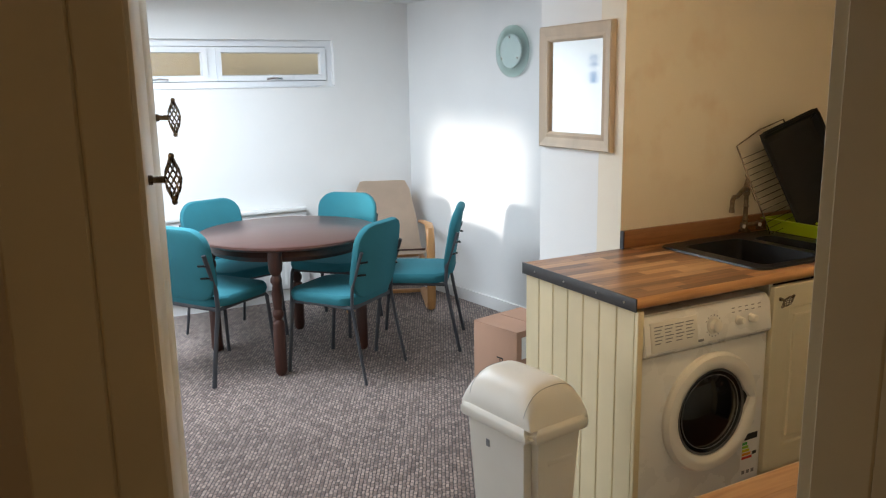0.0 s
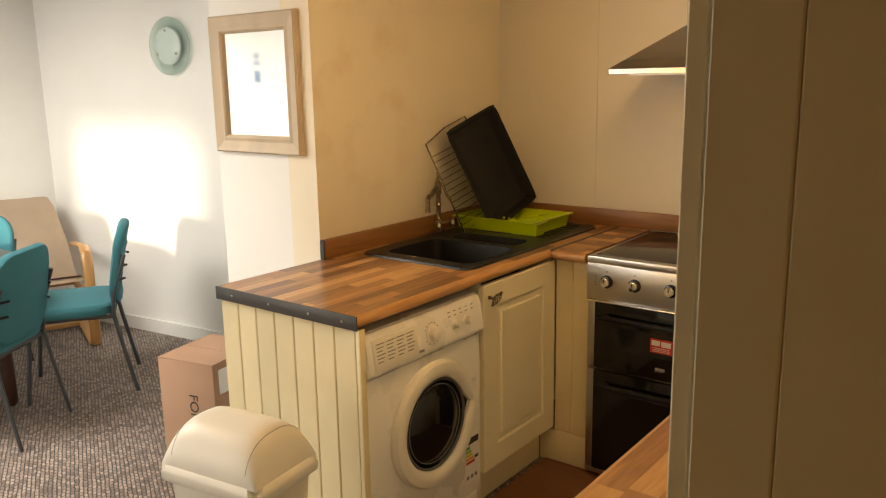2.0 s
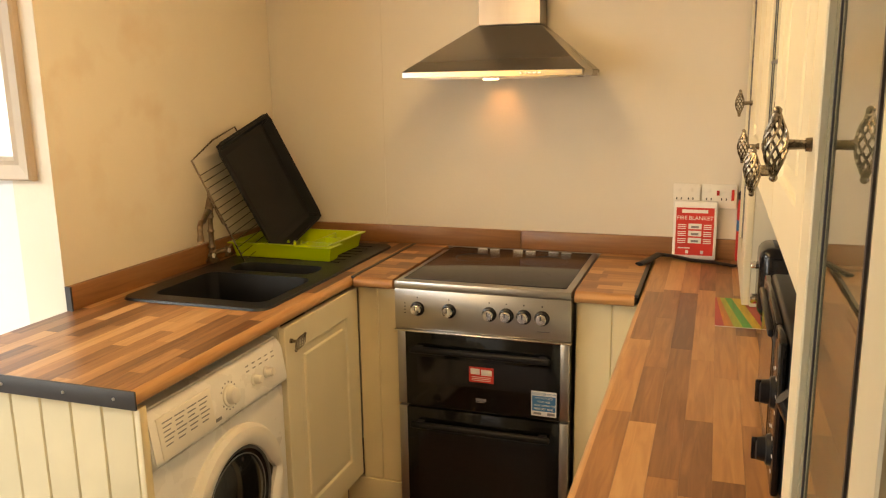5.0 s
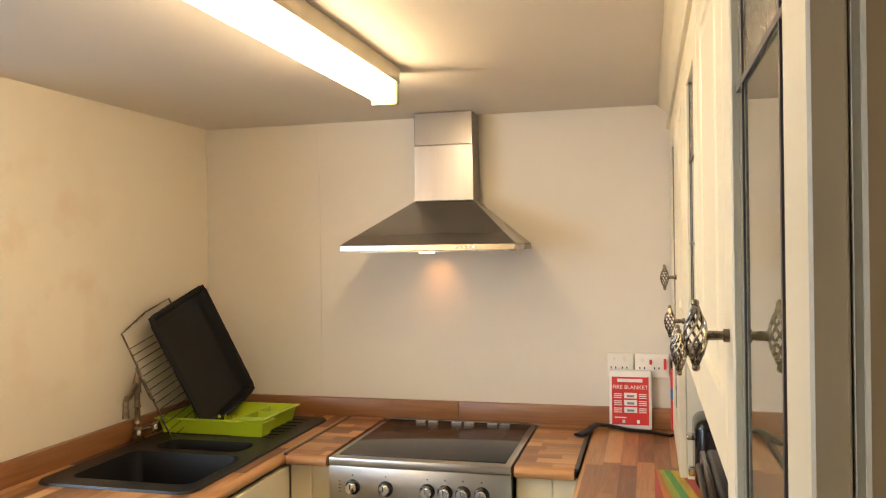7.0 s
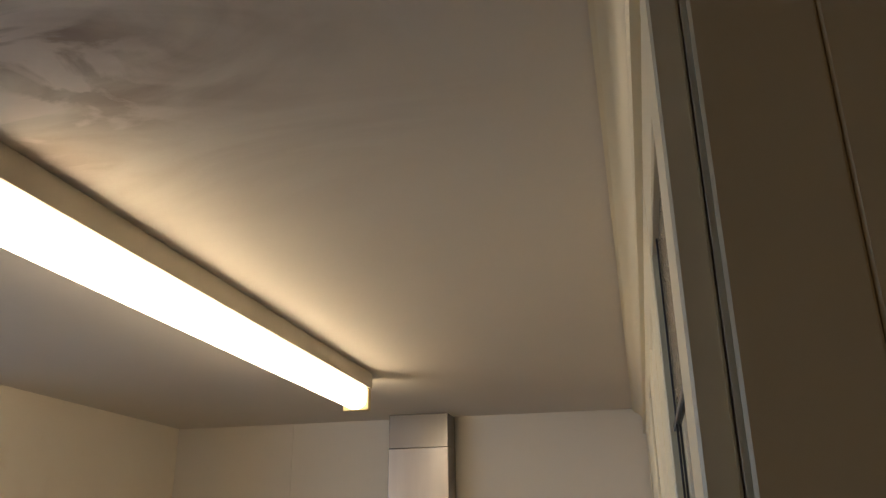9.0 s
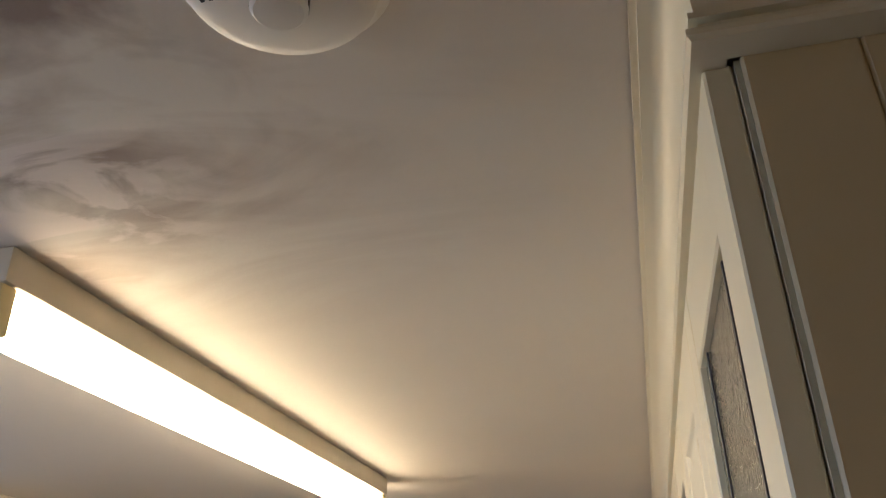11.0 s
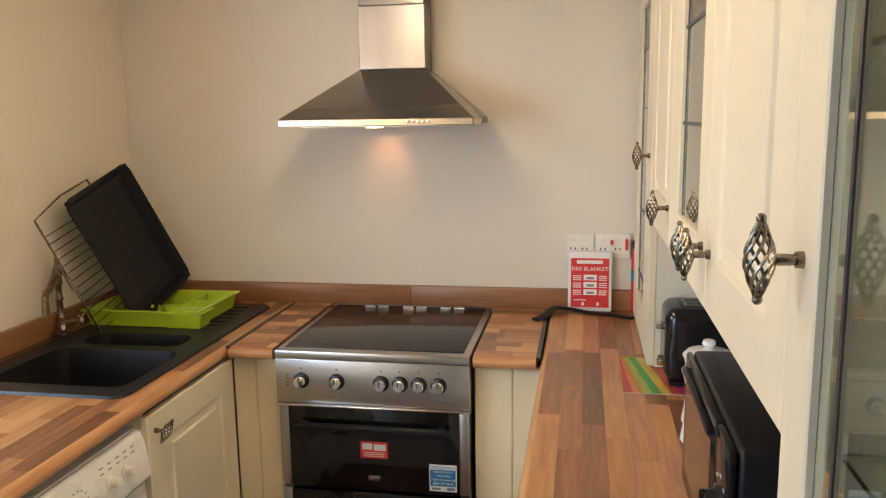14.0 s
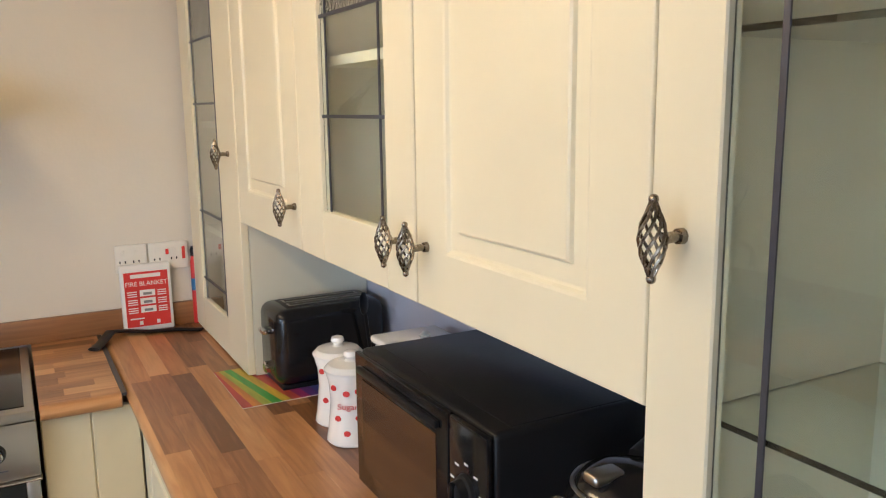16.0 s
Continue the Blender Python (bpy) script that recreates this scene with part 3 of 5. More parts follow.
# ---- sink run ----
wt = thing("worktop", Matrix(), "wood-block laminate worktop over washing machine and sink cupboard", "worktop")
SX0, SX1, SY0, SY1 = -1.385, -0.865, 2.47, 3.47
one("core", M["upstand_y"], (LX + 0.002, 1.842, 0.872, -0.824, SY0 + 0.03, 0.9055), (LX + 0.002, SY1 - 0.03, 0.872, -0.824, BY - 0.002, 0.9055),
    (LX + 0.002, SY0 + 0.03, 0.872, SX0 + 0.03, SY1 - 0.03, 0.9055), (SX1 - 0.03, SY0 + 0.03, 0.872, -0.824, SY1 - 0.03, 0.9055), parent=wt)
staves(wt, LX + 0.002, 1.842, -0.822, BY - 0.002, ZT, "y", 0.045, 0.16, 0.42, 3, (SX0 + 0.03, SX1 - 0.03, SY0 + 0.03, SY1 - 0.03))
rounded_edge(wt, [(-0.822, 1.842, 0.891), (-0.822, 2.5, 0.891), (-0.822, BY - 0.004, 0.891)], ZT, M["stave"])
es = one("end_strip", M["strip"], (LX + 0.001, 1.836, 0.868, -0.803, 1.8415, 0.912), parent=wt, label="dark metal end strip", bev=0.001)
for x in (-1.36, -1.18, -1.0, -0.86):
    bm = B()
    bmesh.ops.create_uvsphere(bm, u_segments=8, v_segments=5, radius=0.004, matrix=Matrix.Translation((x, 1.8355, 0.890)))
    part("screw", bm, M["steel"], es)
wt2 = thing("worktop", Matrix(), "short wood-block worktop pieces beside the cooker", "worktop")
for x0, x1, s in ((-0.799, -0.655, 5), (-0.034, 0.150, 6)):
    one("core", M["upstand"], (x0, 2.955, 0.872, x1, BY - 0.002, 0.9055), parent=wt2)
    staves(wt2, x0, 2.955, x1, BY - 0.002, ZT, "x", 0.05, 0.08, 0.2, s)
    rounded_edge(wt2, [(x0, 2.955, 0.891), (x1, 2.955, 0.891)], ZT, M["stave_x"])
for x in (-0.801, 0.156):
    one("joint_strip", M["strip"], (x - 0.006, 2.942, 0.905, x + 0.006, BY - 0.003, 0.9125), parent=wt2)
wt3 = thing("worktop", Matrix(), "long wood-block laminate worktop under the wall units", "worktop")
one("core", M["upstand_y"], (0.183, 0.985, 0.872, RX - 0.002, BY - 0.002, 0.9055), parent=wt3)
staves(wt3, 0.180, 0.985, RX - 0.002, BY - 0.002, ZT, "y", 0.052, 0.28, 0.70, 11)
rounded_edge(wt3, [(0.183, 0.985, 0.891), (0.183, 2.2, 0.891), (0.183, BY - 0.004, 0.891)], ZT, M["stave"])
# upstands
us = thing("upstand", Matrix(), "wooden upstand along the back wall", "upstand")
one("board", M["upstand"], (LX + 0.022, BY - 0.020, ZT + 0.0005, -0.35, BY - 0.001, 0.985), parent=us, bev=0.003)
one("board", M["upstand"], (-0.349, BY - 0.020, ZT + 0.0005, DX + 0.2, BY - 0.001, 0.985), parent=us, bev=0.003)
us = thing("upstand", Matrix(), "wooden upstand along the sink wall", "upstand")
one("board", M["upstand_y"], (LX + 0.001, 2.325, ZT + 0.0005, LX + 0.021, BY - 0.002, 0.985), parent=us, bev=0.003)
one("end_cap", M["strip"], (LX + 0.001, 2.318, ZT + 0.0005, LX + 0.021, 2.3245, 0.985), parent=us)

# boarded end of the sink run
ep = thing("end_panel", Matrix.Translation((0, 1.862, 0)), "cream tongue-and-groove end panel of the sink run", "panel")
n = 7
for i in range(n):
    a = LX + 0.004 + i * (0.618 / n)
    one("board", M["board"], (a + 0.0006, -0.010, 0, a + 0.618 / n - 0.0006, 0.006, 0.867), parent=ep, bev=0.0035, seg=1)
one("post", M["board"], (-0.822, -0.012, 0, -0.806, 0.012, 0.867), parent=ep, bev=0.002)

# sink cupboard
cu = thing("base_cabinet", Matrix.Translation((-0.826, 2.475, 0)) @ FACE_E, "cream sink cupboard with a raised-panel door", "cabinet")
one("body", M["cabinet_inside"], (0, 0.002, 0.15, 0.018, 0.55, 0.868), (0.490, 0.002, 0.15, 0.506, 0.50, 0.868), (0.018, 0.002, 0.15, 0.490, 0.50, 0.168), parent=cu)
panel_door("door", 0.004, 0.155, 0.507, 0.862, M["cream"], cu)
k = knob(cu, 0.035, -0.020, 0.815, 60)
one("plinth", M["board"], (0, 0.045, 0.0, 0.50, 0.06, 0.15), parent=cu)
# boarded fillers beside the cooker
for x0, x1, nm in ((-0.806, -0.652, "filler beside the sink cupboard"), (-0.036, 0.194, "filler beside the worktop")):
    f = thing("filler_panel", Matrix.Translation((0, 2.985, 0)), "cream boarded " + nm, "panel")
    m2 = (x0 + x1) / 2
    for a, b in ((x0, m2), (m2, x1)):
        one("board", M["board"], (a + 0.0006, 0, 0.14, b - 0.0006, 0.016, 0.868), parent=f, bev=0.0035, seg=1)
    one("plinth", M["board"], (x0 - (0.064 if x0 < -0.5 else 0.0), -0.006, 0.0, x1, 0.018, 0.139), parent=f, bev=0.002)
# base units under the long worktop
for i, y in enumerate((2.98, 2.49, 2.0, 1.51)):
    cb = thing("base_cabinet", Matrix.Translation((0.215, y, 0)) @ FACE_W, "cream raised-panel base cupboard under the worktop", "cabinet", "base units under the worktop")
    one("body", M["cabinet_inside"], (0, 0.002, 0.15, 0.486, 0.55, 0.868), parent=cb)
    panel_door("door", 0.002, 0.155, 0.484, 0.862, M["cream"], cb)
    knob(cb, 0.40, -0.020, 0.75)
    one("plinth", M["board"], (0, 0.045, 0.0, 0.486, 0.06, 0.15), parent=cb)

# ---- washing machine ----
wm = thing("washing_machine", Matrix.Translation((-0.800, 1.872, 0)) @ FACE_E, "white front-loading washing machine under the worktop", "washing machine")
bm = B()
box(bm, 0.002, 0.012, 0.012, 0.594, 0.52, 0.700, bev=0.012)
part("body", bm, M["appliance"], wm)
bm = B()
pr = [(0.012, 0.702), (-0.004, 0.716), (0.010, 0.815), (0.030, 0.842), (0.10, 0.845), (0.52, 0.845), (0.52, 0.702)]
prism(bm, [(y, z) for y, z in pr], -0.002, -0.594, Matrix.Rotation(radians(90), 4, "Z"))
bmesh.ops.bevel(bm, geom=list(bm.edges), offset=0.004, segments=2, affect="EDGES")
part("control_panel", bm, M["appliance"], wm)
TILT = Matrix.Translation((0, -0.004, 0.716)) @ Matrix.Rotation(radians(8), 4, "X").inverted()
dr = one("drawer", M["white_plastic"], (0.030, -0.003, 0.004, 0.235, 0.004, 0.104), parent=wm, bev=0.002, m=TILT)
for i in range(4):
    for j in range(6):
        one("print", M["grey_print"], (0.045 + i * 0.046, -0.0036, 0.032 + j * 0.011, 0.070 + i * 0.046 + 0.006 * ((i * 3 + j) % 3), -0.003, 0.035 + j * 0.011), parent=dr, m=TILT)
for x, r in ((0.310, 0.026), (0.430, 0.015), (0.492, 0.015)):
    bm = B()
    lathe(bm, [(r * 1.15, 0), (r * 1.1, 0.004), (r * 0.9, 0.006), (r * 0.78, 0.022), (r * 0.6, 0.025)], 24, TILT @ Matrix.Translation((x, 0, 0.055)) @ Matrix.Rotation(radians(90), 4, "X"))
    part("dial", bm, M["white_plastic"], wm)
for i in range(10):
    x, z = 0.400 + (i % 5) * 0.032, 0.085 + (i // 5) * 0.014
    one("print", M["grey_print"], (x, -0.0008, z, x + 0.014, 0.0, z + 0.003), parent=wm, m=TILT)
for a in range(14):
    th = radians(-60 + a * 300 / 13)
    x, z = 0.310 + 0.036 * math.sin(th), 0.055 + 0.036 * math.cos(th)
    one("print", M["grey_print"], (x - 0.002, -0.0008, z - 0.002, x + 0.002, 0, z + 0.002), parent=wm, m=TILT)
one("logo", M["grey_print"], (0.210, -0.0008, 0.008, 0.222, 0, 0.020), (0.226, -0.0008, 0.010, 0.262, 0, 0.018), parent=wm, m=TILT)
PORT = Matrix.Translation((0.318, 0.012, 0.458)) @ Matrix.Rotation(radians(90), 4, "X")
door = new("door")
door.parent = wm
bm = B()
ring = [(0.207, 0.0), (0.208, 0.012), (0.199, 0.026), (0.178, 0.031), (0.160, 0.027), (0.150, 0.018), (0.148, 0.006)]
seg = 56
loops = []
for r, z in ring:
    row = []
    for i in range(seg):
        a = 2 * math.pi * i / seg
        q = max(0.0, 1 - abs(a - 0.10) / 0.28) if a < 3 else max(0.0, 1 - abs(a - 2 * math.pi - 0.10) / 0.28)
        rr = r + 0.010 + (0.026 * q if r < 0.165 else (0.008 * q if r < 0.18 else 0.0))
        row.append(bm.verts.new(PORT @ Vector((rr * math.cos(a), rr * math.sin(a) * 0.99, z + 0.0))))
    loops.append(row)
for a, b in zip(loops, loops[1:]):
    for i in range(seg):
        bm.faces.new((a[i], a[(i + 1) % seg], b[(i + 1) % seg], b[i]))
part("door_ring", bm, M["white_plastic"], door, "white plastic porthole ring")
bm = B()
lathe(bm, [(0.192, 0.002), (0.156, 0.006), (0.148, 0.010), (0.136, 0.004), (0.110, 0.018), (0.06, 0.030), (0.001, 0.033)], 48, PORT)
part("door_glass", bm, M["black_glass"], door, "dark porthole glass")
for r, w, z, mt_ in ((0.152, 0.0045, 0.012, "rubber"), (0.134, 0.0016, 0.008, "grey_print")):
    bm = B()
    sweep(bm, [PORT @ Vector((r * math.cos(a), r * math.sin(a), z)) for a in [2 * math.pi * i / 48 for i in range(48)]], w, 8, closed=True)
    part("glass_rim", bm, M[mt_], door)
lb = one("energy_label", M["paper"], (0.490, 0.0105, 0.155, 0.575, 0.0115, 0.330), parent=wm, label="energy rating label")
one("print", M["ink"], (0.494, 0.0098, 0.302, 0.571, 0.0104, 0.326), parent=lb)
for i, c in enumerate(((0.05, 0.35, 0.08), (0.25, 0.5, 0.05), (0.65, 0.55, 0.03), (0.75, 0.3, 0.03), (0.6, 0.04, 0.03))):
    one("bar", mat("label_bar_%d" % i, c, 0.5), (0.496, 0.0098, 0.285 - i * 0.014, 0.520 + i * 0.007, 0.0104, 0.295 - i * 0.014), parent=lb)
one("print", M["ink"], (0.548, 0.0098, 0.240, 0.570, 0.0104, 0.252), parent=lb)
for i in range(3):
    one("print", M["grey_print"], (0.500 + i * 0.024, 0.0098, 0.170, 0.514 + i * 0.024, 0.0104, 0.184), parent=lb)
one("filter_flap", M["appliance"], (0.40, 0.009, 0.03, 0.56, 0.013, 0.11), parent=wm, bev=0.002)

# ---- cooker ----
ck = thing("cooker", Matrix.Translation((-0.6465, 2.942, 0)), "stainless steel and black double-oven electric cooker", "cooker")
CW = 0.603
one("body", M["steel"], (0.004, 0.035, 0.02, CW - 0.004, 0.585, 0.885), parent=ck, bev=0.003)
hob = one("hob", M["steel"], (0, -0.004, 0.882, CW, 0.590, 0.908), parent=ck, label="ceramic hob with steel rim", bev=0.004)
one("hob_glass", M["hob_glass"], (0.022, 0.032, 0.9075, CW - 0.022, 0.560, 0.9105), parent=hob, bev=0.001)
zone = M["rubber"]
for x, y, r in ((0.16, 0.17, 0.085), (0.43, 0.17, 0.07), (0.16, 0.41, 0.07), (0.43, 0.41, 0.085)):
    bm = B()
    sweep(bm, [(x + r * math.cos(a), y + r * math.sin(a), 0.9102) for a in [2 * math.pi * i / 40 for i in range(40)]], 0.0007, 4, closed=True)
    part("cooking_zone", bm, zone, hob)
one("back_strip", M["black_glass"], (0.022, 0.5605, 0.9075, CW - 0.022, 0.586, 0.9092), parent=hob)
for x in (0.13, 0.18, 0.275, 0.325, 0.415, 0.465):
    one("vent", M["paper"], (x, 0.563, 0.9088, x + 0.038, 0.577, 0.9112), parent=hob, bev=0.001)
pan = one("control_panel", M["steel"], (0, -0.002, 0.742, CW, 0.034, 0.881), parent=ck, label="brushed steel control panel", bev=0.003)
one("lip", M["chrome"], (-0.002, -0.012, 0.734, CW + 0.002, 0.02, 0.741), parent=pan, bev=0.003)
for x in (0.083, 0.195, 0.334, 0.392, 0.450, 0.510):
    mk = Matrix.Translation((x, -0.002, 0.815)) @ Matrix.Rotation(radians(90), 4, "X")
    bm = B()
    lathe(bm, [(0.025, 0), (0.025, 0.004), (0.022, 0.010), (0.020, 0.011)], 28, mk)
    bez = part("bezel", bm, M["black_gloss"], pan)
    bm = B()
    lathe(bm, [(0.018, 0.010), (0.0175, 0.026), (0.015, 0.029), (0.001, 0.0295)], 28, mk)
    kb = part("dial", bm, M["chrome"], pan)
    one("pointer", M["ink"], (x - 0.0015, -0.0325, 0.815, x + 0.0015, -0.031, 0.830), parent=kb)
    one("mark", M["ink"], (x - 0.002, -0.0026, 0.851, x + 0.002, -0.002, 0.856), parent=pan)
for i in range(4):
    one("mark", M["ink"], (0.034, -0.0026, 0.797 + i * 0.011, 0.040, -0.002, 0.800 + i * 0.011), parent=pan)
one("mark", M["grey_print"], (0.495, -0.0026, 0.768, 0.535, -0.002, 0.771), parent=pan)
for nm, z0, z1 in (("top_oven_door", 0.468, 0.730), ("main_oven_door", 0.045, 0.458)):
    od = one(nm, M["black_glass"], (0.0345, 0.0005, z0, CW - 0.0345, 0.034, z1), parent=ck, label="black glass oven door", bev=0.002)
    one("side_trim", M["steel"], (0.004, 0.004, z0, 0.034, 0.034, z1), parent=od, bev=0.002)
    one("side_trim", M["steel"], (CW - 0.034, 0.004, z0, CW - 0.004, 0.034, z1), parent=od, bev=0.002)
    one("window", M["hob_glass"], (0.075, -0.0006, z0 + (0.085 if z0 > 0.3 else 0.05), CW - 0.075, 0.0002, z1 - 0.085), parent=od)
    bm = B()
    box(bm, 0.06, -0.040, z1 - 0.062, CW - 0.06, -0.020, z1 - 0.040, bev=0.007, seg=3)
    box(bm, 0.075, -0.03, z1 - 0.058, 0.10, 0.002, z1 - 0.044)
    box(bm, CW - 0.10, -0.03, z1 - 0.058, CW - 0.075, 0.002, z1 - 0.044)
    part("handle", bm, M["black"], od)
one("drawer_trim", M["steel"], (0.004, 0.006, 0.022, CW - 0.004, 0.034, 0.041), parent=ck, bev=0.002)
st = one("red_label", M["red"], (0.262, -0.0014, 0.574, 0.348, -0.0008, 0.628), parent=ck, label="red warning label")
one("print", M["paper"], (0.268, -0.0020, 0.602, 0.300, -0.0015, 0.622), (0.305, -0.0020, 0.600, 0.342, -0.0015, 0.620), parent=st)
for i in range(3):
    one("print", M["paper"], (0.272, -0.0020, 0.580 + i * 0.006, 0.338, -0.0015, 0.582 + i * 0.006), parent=st)
sb = one("blue_label", M["paper"], (0.476, -0.0014, 0.480, 0.560, -0.0008, 0.566), parent=ck, label="blue and white registration label")
one("field", M["blue"], (0.479, -0.0019, 0.497, 0.557, -0.0015, 0.550), parent=sb)
text("writing", "REGISTER NOW", 0.0115, pose(0.518, -0.0022, 0.5535, 90), M["blue"], sb)
for i, s in enumerate(("AND ACTIVATE", "YOUR FREE", "2 YEAR GUARANTEE", "0800 597 8643")):
    text("writing", s, 0.0085 if i < 3 else 0.0105, pose(0.518, -0.0022, 0.5405 - i * 0.0128, 90), M["paper"], sb)
one("print", M["grey_print"], (0.484, -0.0020, 0.485, 0.510, -0.0015, 0.492), (0.530, -0.0020, 0.484, 0.555, -0.0015, 0.493), parent=sb)
one("logo", M["chrome"], (0.285, -0.0010, 0.507, 0.322, -0.0004, 0.517), (0.285, -0.0010, 0.502, 0.318, -0.0004, 0.504), parent=ck)

# ---- extractor hood ----
hd = thing("extractor_hood", Matrix(), "stainless steel chimney extractor hood on the wall", "extractor hood")
hx0, hx1, hy0, hz = -0.688, -0.058, 3.165, 1.578
bm = B()
v = [bm.verts.new(p) for p in ((hx0, hy0, hz + 0.022), (hx1, hy0, hz + 0.022), (hx1, BY - 0.002, hz + 0.022), (hx0, BY - 0.002, hz + 0.022),
                               (-0.489, 3.437, 1.765), (-0.257, 3.437, 1.765), (-0.257, BY - 0.002, 1.765), (-0.489, BY - 0.002, 1.765))]
for a in ((0, 1, 5, 4), (1, 2, 6, 5), (3, 0, 4, 7), (4, 5, 6, 7), (2, 3, 7, 6), (3, 2, 1, 0)):
    bm.faces.new([v[i] for i in a])
part("canopy", bm, M["steel_dark"], hd, smooth=None)
one("rim", M["steel_dark"], (hx0, hy0, hz, hx1, BY - 0.002, hz + 0.0215), parent=hd, bev=0.0015, seg=1)
one("duct", M["duct_low"], (-0.489, 3.437, 1.766, -0.257, BY - 0.002, 1.978), parent=hd, bev=0.002, seg=1)
one("duct_upper", M["duct"], (-0.487, 3.439, 1.9785, -0.259, BY - 0.002, CK - 0.002), parent=hd, bev=0.002, seg=1)
for i in range(5):
    bm = B()
    lathe(bm, [(0.0055, 0), (0.0052, 0.004), (0.003, 0.005)], 12, Matrix.Translation((-0.262 + i * 0.016, hy0 - 0.0005, hz + 0.011)) @ Matrix.Rotation(radians(90), 4, "X"))
    part("button", bm, M["chrome"], hd)
one("filter", M["steel_dark"], (hx0 + 0.05, hy0 + 0.08, hz - 0.004, hx1 - 0.05, BY - 0.03, hz - 0.0005), parent=hd)
bm = B()
lathe(bm, [(0.028, -0.004), (0.028, -0.009), (0.001, -0.0095)], 20, Matrix.Translation((-0.42, 3.36, hz)))
part("bulb", bm, M["hood_glow"], hd)

# ---- fluorescent batten ----
fl = thing("fluorescent_light", Matrix(), "long fluorescent batten light with a white diffuser", "ceiling light")
one("spine", M["batten"], (-0.390, 1.200, 2.058, -0.306, 2.690, CK - 0.001), parent=fl, bev=0.003)
bm = B()
prism(bm, [(-0.379, 2.0575), (-0.379, 2.022), (-0.371, 2.006), (-0.358, 2.000), (-0.336, 2.000), (-0.323, 2.006), (-0.315, 2.022), (-0.315, 2.0575)], 1.226, 2.664)
part("diffuser", bm, M["tube_glow"], fl)
for y in (1.200, 2.6645):
    one("end_cap", M["yellowed"], (-0.386, y, 1.996, -0.309, y + 0.0255, 2.0575), parent=fl, bev=0.004)

# ---- sink and tap ----
sk = thing("sink", Matrix(), "black composite one-and-a-half bowl sink with drainer", "sink")
bm = B()
xs = [SX0, -1.315, -1.285, -0.945, -0.905, SX1]
ys = [SY0, 2.535, 2.855, 2.90, 3.03, SY1]
holes = {(1, 1), (2, 1), (3, 1), (2, 3)}
grid = [[bm.verts.new((x, y, 0.9175)) for y in ys] for x in xs]
for i in range(5):
    for j in range(5):
        if (i, j) not in holes:
            bm.faces.new((grid[i][j], grid[i + 1][j], grid[i + 1][j + 1], grid[i][j + 1]))
rim = [e for e in bm.edges if len(e.link_faces) == 1]
ex = bmesh.ops.extrude_edge_only(bm, edges=rim)
for vtx in [g for g in ex["geom"] if isinstance(g, bmesh.types.BMVert)]:
    x, y, _ = vtx.co
    outer = x < SX0 + 0.001 or x > SX1 - 0.001 or y < SY0 + 0.001 or y > SY1 - 0.001
    if outer:
        vtx.co = (x + (0.004 if x > -1 else -0.004), y + (0.004 if y > 3 else -0.004), 0.9105)
    else:
        big = y < 2.88
        cx, cy = (-1.11, 2.695) if big else (-1.115, 2.965)
        vtx.co = (cx + (x - cx) * 0.90, cy + (y - cy) * 0.88, 0.75 if big else 0.80)
bm.edges.ensure_lookup_table()
corner = []
for e in bm.edges:
    hi, lo = sorted((v.co for v in e.verts), key=lambda c: -c.z)
    if hi.z - lo.z > 0.05 and (round(hi.x, 3), round(hi.y, 3)) in {(x, y) for x in (-1.315, -0.905) for y in (2.535, 2.855)} | {(x, y) for x in (-1.285, -0.945) for y in (2.90, 3.03)}:
        corner.append(e)
    elif 0.005 < hi.z - lo.z < 0.05 and round(hi.x, 3) in (SX0, SX1) and round(hi.y, 3) in (SY0, SY1):
        corner.append(e)
bmesh.ops.bevel(bm, geom=corner, offset=0.045, segments=5, affect="EDGES", profile=0.5)
part("bowl_unit", bm, M["sink"], sk, smooth=40)
for x0, y0, x1, y1, z in ((-1.30, 2.55, -0.92, 2.84, 0.75), (-1.272, 2.907, -0.958, 3.023, 0.80)):
    one("bowl_base", M["sink"], (x0, y0, z - 0.004, x1, y1, z), parent=sk)
for i in range(7):
    one("drainer_rib", M["sink"], (-1.34, 3.10 + i * 0.05, 0.917, -0.93, 3.112 + i * 0.05, 0.9205), parent=sk, bev=0.0015, seg=1)

tp = thing("mixer_tap", Matrix.Translation((-1.405, 3.0, 0.9175)), "antique pewter bridge tap with cross handles", "tap")
bm = B()
lathe(bm, [(0.026, 0), (0.026, 0.006), (0.014, 0.016), (0.011, 0.05), (0.015, 0.056), (0.011, 0.064), (0.010, 0.11), (0.014, 0.116), (0.010, 0.124), (0.010, 0.16), (0.015, 0.168), (0.013, 0.185), (0.016, 0.20), (0.010, 0.225), (0.006, 0.24), (0.003, 0.248)], 16)
part("pillar", bm, M["brass"], tp)
bm = B()
sweep(bm, [(0, 0, 0.19), (0.02, -0.04, 0.195), (0.05, -0.10, 0.185), (0.065, -0.135, 0.175), (0.078, -0.165, 0.178), (0.088, -0.185, 0.165), (0.090, -0.188, 0.14), (0.090, -0.188, 0.115)],
      [0.011, 0.012, 0.010, 0.010, 0.010, 0.010, 0.010, 0.0125], 12)
part("spout", bm, M["brass"], tp)
